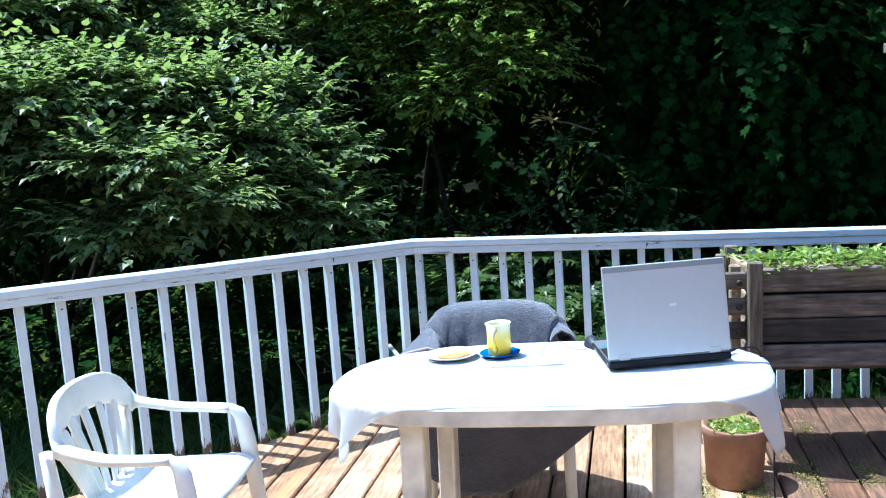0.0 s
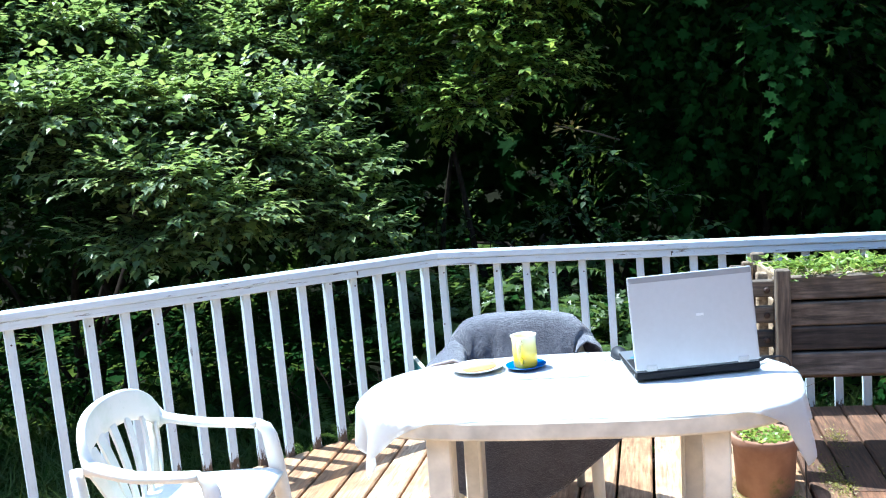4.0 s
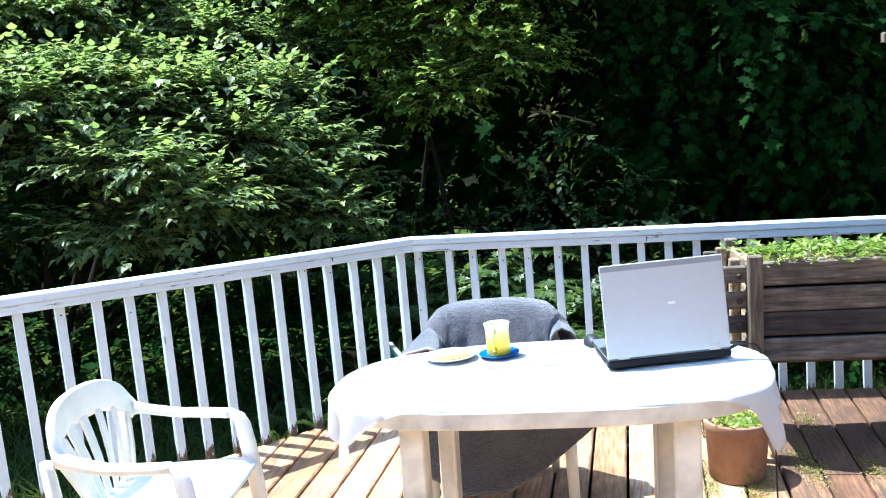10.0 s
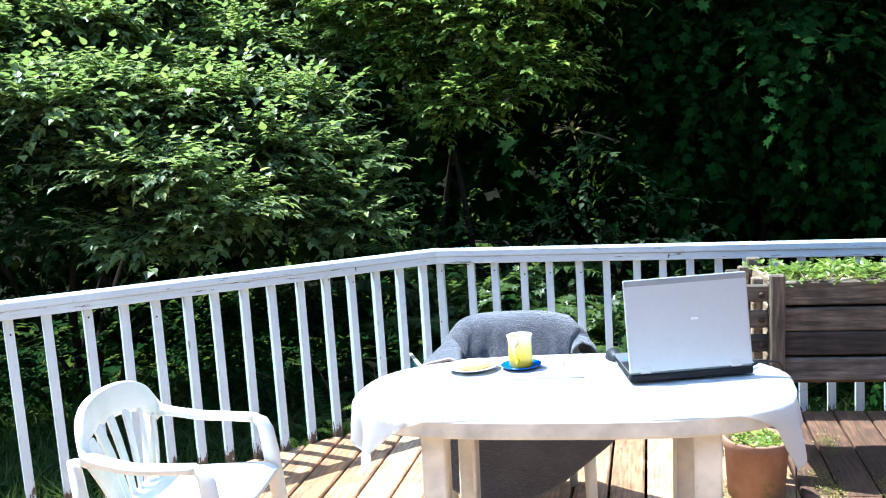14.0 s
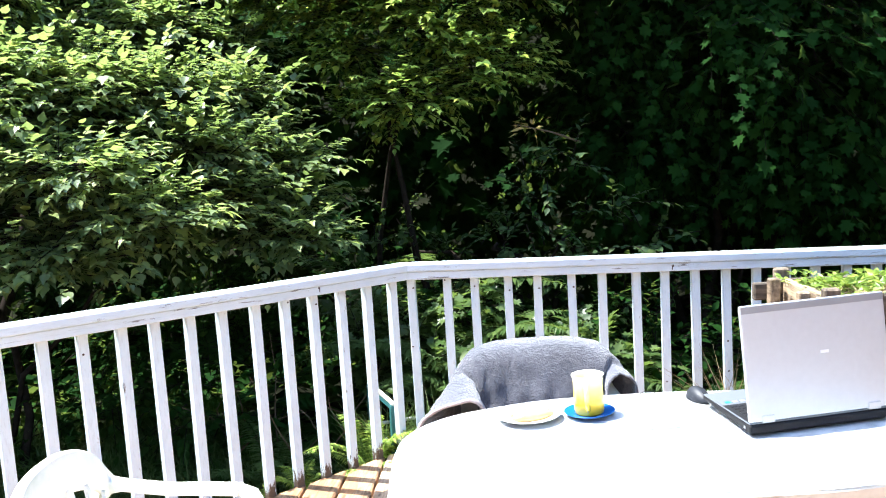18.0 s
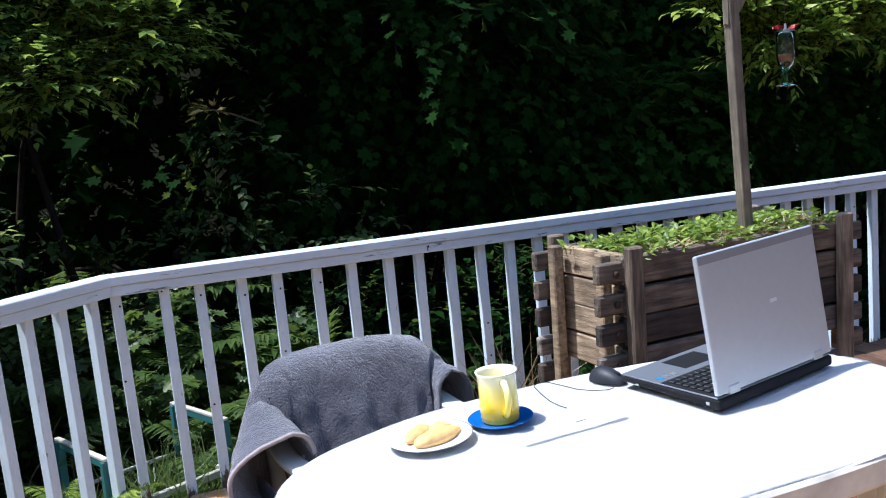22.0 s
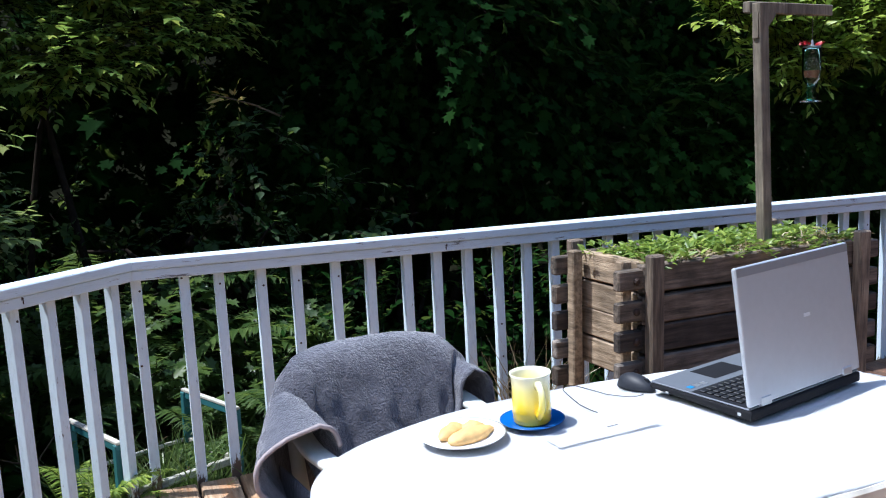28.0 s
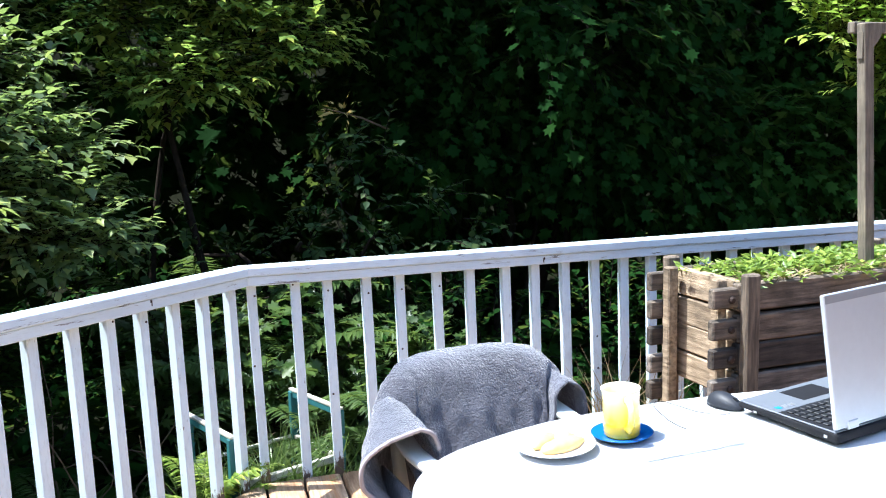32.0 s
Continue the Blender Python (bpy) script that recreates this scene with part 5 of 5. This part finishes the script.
def build_blanket():
    """A fleece thrown over the chair's back and arms, open in front, hanging to the seat and behind."""
    blanket = empty("fleece_blanket", P_CHAIR, label="dark grey fleece blanket with beige hem over a chair", category="blanket")
    bm = bmesh.new()
    N, K = 96, 46
    grid = []
    for i in range(N + 1):
        a = -0.8 + 1.42 * i / N
        s = abs(a)
        side = 1 if a > 0 else -1
        if s < 0.5:
            k = s / 0.5
            ang = k * math.pi / 2
            p = Vector((-0.29 + 0.085 * (1 - math.cos(ang)), side * 0.262 * math.sin(ang), 0.757 - 0.085 * k ** 3.2))
            out = Vector((-math.cos(ang), side * math.sin(ang), 0))
            back = math.cos(ang)
        else:
            k = (s - 0.5) / 0.5
            p = Vector((-0.205 + 0.4 * k, side * 0.262, 0.672 - 0.05 * k))
            out = Vector((0, side, 0))
            back = 0.0
        flank = min(1.0, max(0.0, (s - 0.3) / 0.25))
        flank = flank * flank * (3 - 2 * flank)
        inner = 0.3 - (0.2 if a < 0 else 0.06) * min(1, max(0, (s - 0.5) / 0.15))
        outer = 0.6 - 0.35 * flank
        row = []
        for j in range(K + 1):
            v = j / K * 2 - 1          # -1 inside foot, 0 over the rim, 1 outside foot
            d = abs(v)
            near = min(1.0, d * 6)
            arch = math.sqrt(max(0.0, 1 - (1 - near) ** 2)) if near < 1 else 1.0
            w = 0.010 * math.sin(a * 21 + 2) + 0.006 * math.sin(a * 47 + 1)
            if v < 0:
                armward = min(1.0, max(0.0, (s - 0.44) / 0.14))
                x_in = p.x + 0.055 * arch * max(back, 0.75) * (1 - armward)
                q = Vector((x_in + (-0.1 - x_in) * (1 - armward) * d ** 0.7 + 1.1 * w * d * back, p.y * (1 - 0.14 * arch - 0.12 * d), p.z - inner * d))
            else:
                q = p + out * (0.026 * arch + (0.03 + 0.11 * min(1.0, max(0.0, (s - 0.5) / 0.28)) if a < 0 else 0.04) * flank * math.sin(math.pi * d ** 0.6) + 0.06 * d * (1 - flank) + 1.3 * w * d) + Vector((0, 0, -outer * d))
            q.z += 0.014 * (1 - near) ** 2
            q += 0.006 * Vector((noise.noise(Vector((i * 0.22, j * 0.22, 1))), noise.noise(Vector((i * 0.22, j * 0.22, 7))), 0.5 * noise.noise(Vector((i * 0.22, j * 0.22, 11)))))
            row.append(bm.verts.new(q))
        grid.append(row)
    for a, b in zip(grid, grid[1:]):
        for j in range(K):
            bm.faces.new((a[j], a[j + 1], b[j + 1], b[j]))
    hem_points = [[v.co.copy() for v in grid[0][12:]], [r[-1].co.copy() for r in grid]]
    bmesh.ops.recalc_face_normals(bm, faces=bm.faces)
    thicken(bm, 0.006)
    part("cloth", bm, M_FLEECE, blanket, smooth=True)
    # the part that lies on the seat and falls over its front
    bm = bmesh.new()
    rows = []
    for i in range(37):
        e = i / 36
        y = -0.3 + 0.72 * e
        foot = 0.165 + 0.25 * max(0.0, (e - 0.42) / 0.48) ** 1.2 + 0.1 * max(0.0, (0.22 - e) / 0.22)
        row = []
        for j in range(27):
            t = j / 26
            fold = 0.004 * math.sin(e * 13) + 0.0015 * math.sin(e * 31 + 1)
            if t < 0.5:
                u = t / 0.5
                q = Vector((-0.19 + 0.47 * u, y * (0.72 + 0.28 * u), 0.462 - 0.012 * u + 0.03 * (2 * e - 1) ** 4 + 0.3 * fold))
            else:
                u = (t - 0.5) / 0.5
                q = Vector((0.295 + 1.2 * fold * u, y, 0.45 - (0.45 - foot) * u + 0.03 * (2 * e - 1) ** 4 * (1 - u)))
            row.append(bm.verts.new(q))
        rows.append(row)
    for a, b in zip(rows, rows[1:]):
        for j in range(26):
            bm.faces.new((a[j], a[j + 1], b[j + 1], b[j]))
    bmesh.ops.recalc_face_normals(bm, faces=bm.faces)
    thicken(bm, 0.006)
    part("seat_drape", bm, M_FLEECE, blanket, smooth=True)
    # an added fall over the seat's side that hides the front leg in the dark opening
    bm = bmesh.new()
    rows = []
    for i in range(17):
        e = i / 16
        row = []
        for j in range(13):
            t = j / 12
            row.append(bm.verts.new((-0.16 + 0.475 * e, -0.302 - 0.012 * math.sin(math.pi * e) * t + 0.004 * math.sin(e * 15) * t, 0.5 - (0.36 + 0.06 * math.sin(math.pi * e)) * t)))
        rows.append(row)
    for a, b in zip(rows, rows[1:]):
        for j in range(12):
            bm.faces.new((a[j], a[j + 1], b[j + 1], b[j]))
    bmesh.ops.recalc_face_normals(bm, faces=bm.faces)
    thicken(bm, 0.006)
    part("side_drape", bm, M_FLEECE, blanket, smooth=True)
    beige = plain("beige_hem_tape", (0.36, 0.3, 0.29), 0.9, 0, 0.1, 60, 0.3)
    for pts in hem_points:
        part("hem", tube(pts, 0.0065, 6), beige, blanket, "beige stitched hem", smooth=True)


build_blanket()


# ---- the flower pot by the planter ----
def build_pot():
    pot = empty("flower_pot", pose(1.547, -1.06, floor_z(1.547, -1.06)) @ Matrix.Diagonal((0.915, 0.915, 0.9, 1.0)), label="terracotta pot with moss stains and bright green seedlings", category="pot")
    m = Mat("mossy_terracotta")
    c = m.ramp(m.noise(12, m.coord(), 6), (0.3, (0.23, 0.115, 0.068)), (0.7, (0.34, 0.19, 0.12)))
    moss = m.noise(5, m.coord(), 7, 0.7)
    c = m.mix(m.ramp(moss, (0.58, (0,) * 3), (0.66, (0.8,) * 3)), c, (0.12, 0.13, 0.03))
    m.set(Base_Color=c, Roughness=0.9)
    m.bump(moss, 0.3, 0.004)
    part("pot_body", lathe([(0.0, 0.0), (0.114, 0.0), (0.12, 0.006), (0.134, 0.215), (0.138, 0.218), (0.143, 0.262), (0.141, 0.268), (0.128, 0.268), (0.124, 0.24), (0.0, 0.238)], 40, cap=False), m.m, pot, smooth=True)
    rng = np.random.default_rng(77)
    n = 240
    ang, rad = rng.uniform(0, 6.283, n), 0.122 * np.sqrt(rng.random(n))
    base = np.stack([rad * np.cos(ang), rad * np.sin(ang), np.full(n, 0.24) + rng.uniform(0, 0.035, n)], -1)
    way = np.stack([rng.normal(0, 1, n), rng.normal(0, 1, n), rng.uniform(0.1, 0.9, n)], -1)
    part("seedling_tuft", leaves_mesh("seedling_tuft", base, way, rng.uniform(0.015, 0.032, n), M_LEAF_BERRY, rng), None, pot)["kind"] = "stuff"


build_pot()


# ---- the nectar feeder on its post ----
def glass_mat(name, col, rough=0.02):
    m = Mat(name)
    m.set(Base_Color=(*col, 1), Roughness=rough)
    m.put(m.p, "Transmission Weight", 1.0)
    return m.m


def build_feeder():
    post = empty("feeder_post", pose(2.262, -0.71, 0.85, 0, 0, 9) @ Matrix.Diagonal((1.03, 1.03, 1.015, 1.0)), label="grey timber post with a short bracket arm, standing in the planter", category="post")
    part("upright", box(-0.022, 0.022, -0.019, 0.019, 0, 0.9, 0.003), M_FEED, post).rotation_euler = (0, radians(-3.4), 0)
    part("arm", box(-0.085, 0.36, 0.0195, 0.05, 0.865, 0.905, 0.003), M_FEED, post)
    bm = bmesh.new()
    vs = [bm.verts.new((x, y, z)) for y in (-0.012, 0.012) for x, z in ((-0.04, 0.866), (0.05, 0.866), (0.046, 0.85), (-0.02, 0.775), (-0.04, 0.775))]
    bm.faces.new(vs[:5]); bm.faces.new(vs[5:][::-1])
    for i in range(5):
        bm.faces.new((vs[i], vs[(i + 1) % 5], vs[5 + (i + 1) % 5], vs[5 + i]))
    bmesh.ops.recalc_face_normals(bm, faces=bm.faces)
    part("brace", bm, M_FEED, post).location = (-0.035, 0.0, 0)
    feeder = empty("nectar_feeder", pose(2.545, -0.615, 1.4), label="hanging green glass nectar feeder with red flowers", category="feeder")
    part("glass", lathe([(0.012, 0.062), (0.03, 0.085), (0.034, 0.11), (0.036, 0.2), (0.034, 0.215), (0.031, 0.213), (0.031, 0.11), (0.026, 0.09), (0.006, 0.066)], 24, cap=False), glass_mat("green_glass", (0.75, 0.92, 0.84)), feeder, smooth=True)
    part("stem", lathe([(0.01, 0.008), (0.02, 0.018), (0.011, 0.03), (0.02, 0.04), (0.012, 0.05), (0.018, 0.058), (0.014, 0.066)], 18), glass_mat("deep_green_glass", (0.2, 0.72, 0.45)), feeder, smooth=True)
    part("dish", lathe([(0.0, 0.004), (0.046, 0.0), (0.05, 0.004), (0.03, 0.008), (0.0, 0.009)], 28, cap=False), glass_mat("pale_glass", (0.8, 0.9, 0.88)), feeder, smooth=True)
    part("nectar", lathe([(0.0, 0.09), (0.026, 0.095), (0.0295, 0.11), (0.0295, 0.122), (0.0, 0.123)], 20, cap=False), plain("pink_nectar", (0.3, 0.09, 0.06), 0.1, 0, 0, 10, 0), feeder)
    red = plain("red_plastic", (0.42, 0.018, 0.022), 0.45)
    part("lid", lathe([(0.0, 0.206), (0.034, 0.208), (0.032, 0.214), (0.006, 0.218), (0.004, 0.238), (0.0, 0.238)], 20, cap=False), M_STEEL, feeder)
    for a in (10, 165, 200, 345):
        rng = np.random.default_rng(a)
        n = 7
        ang = np.arange(n) / n * 6.283
        base = np.zeros((n, 3))
        way = np.stack([np.cos(ang), np.sin(ang), np.full(n, 0.35)], -1)
        f = part("red_flower", leaves_mesh("red_flower", base, way, np.full(n, 0.018), red, rng), None, feeder)
        f.matrix_local = pose(0.042 * math.cos(radians(a)), 0.042 * math.sin(radians(a)), 0.222, 35 * math.sin(radians(a)), -35 * math.cos(radians(a)), 0)
    part("hanger", tube([(0, 0, 0.235), (0, 0.0, 0.3), (0.004, 0.01, 0.36)], 0.0012, 5), M_BOLT, feeder)


build_feeder()


# ---- cable and moss ----
def build_cable():
    cable = empty("power_cable", pose(-0.172, 0.045, 0.022), label="black laptop power cable hanging off the table to the deck", category="cable")
    pts = [(1.595, -2.0, SURF + 0.012), (1.625, -1.95, SURF + 0.01), (1.655, -1.91, SURF + 0.004), (1.71, -1.875, SURF - 0.02), (1.75, -1.86, 0.6), (1.76, -1.85, 0.35), (1.765, -1.84, 0.12), (1.75, -1.82, 0.012), (1.7, -1.88, 0.006), (1.66, -2.0, 0.006), (1.72, -2.15, 0.006)]
    fine = []
    for a, b, c, d in zip([pts[0]] + pts, pts, pts[1:], pts[2:] + [pts[-1]]):
        for k in range(5):
            t = k / 5
            fine.append(tuple(0.5 * (2 * q + (r - p) * t + (2 * p - 5 * q + 4 * r - s) * t * t + (3 * q - p - 3 * r + s) * t ** 3) for p, q, r, s in zip(a, b, c, d)))
    part("cord", tube(fine, 0.003, 6), M_KEY, cable)
    part("plug", tube([(1.59, -2.005, SURF + 0.012), (1.625, -1.95, SURF + 0.01)], 0.0055, 8), M_KEY, cable)
    part("adapter", box(1.742, 1.765, -1.868, -1.848, 0.47, 0.54, 0.006), M_KEY, cable, "black power adapter hanging on the cord")


build_cable()


def build_moss():
    m = leaf_mat("yellow_green_moss", (0.12, 0.11, 0.02), (0.22, 0.2, 0.035), (0.36, 0.31, 0.06), 0.1)
    rng = np.random.default_rng(9)
    spots = [(1.444, -0.996), (1.44, -1.162), (1.923, -0.487), (1.841, -1.054), (1.829, -0.881), (2.078, -0.988), (1.584, -1.214), (1.633, -1.161), (2.3, -0.95)]
    base = np.concatenate([np.stack([rng.normal(x, 0.028, 320), rng.normal(y, 0.075, 320), np.full(320, 0.004)], -1) for x, y in spots])
    base[:, 2] += floor_z(base[:, 0], base[:, 1])
    way = np.concatenate([rng.normal(0, 1, (len(base), 2)), rng.uniform(0.1, 0.8, (len(base), 1))], 1)
    ob = part("moss", leaves_mesh("moss", base, way, rng.uniform(0.006, 0.015, len(base)), m, rng, SLIM, SLIM_TRIS), None)
    tagged(ob, label="patches of yellow-green moss on the deck boards", category="moss", kind="stuff")


build_moss()
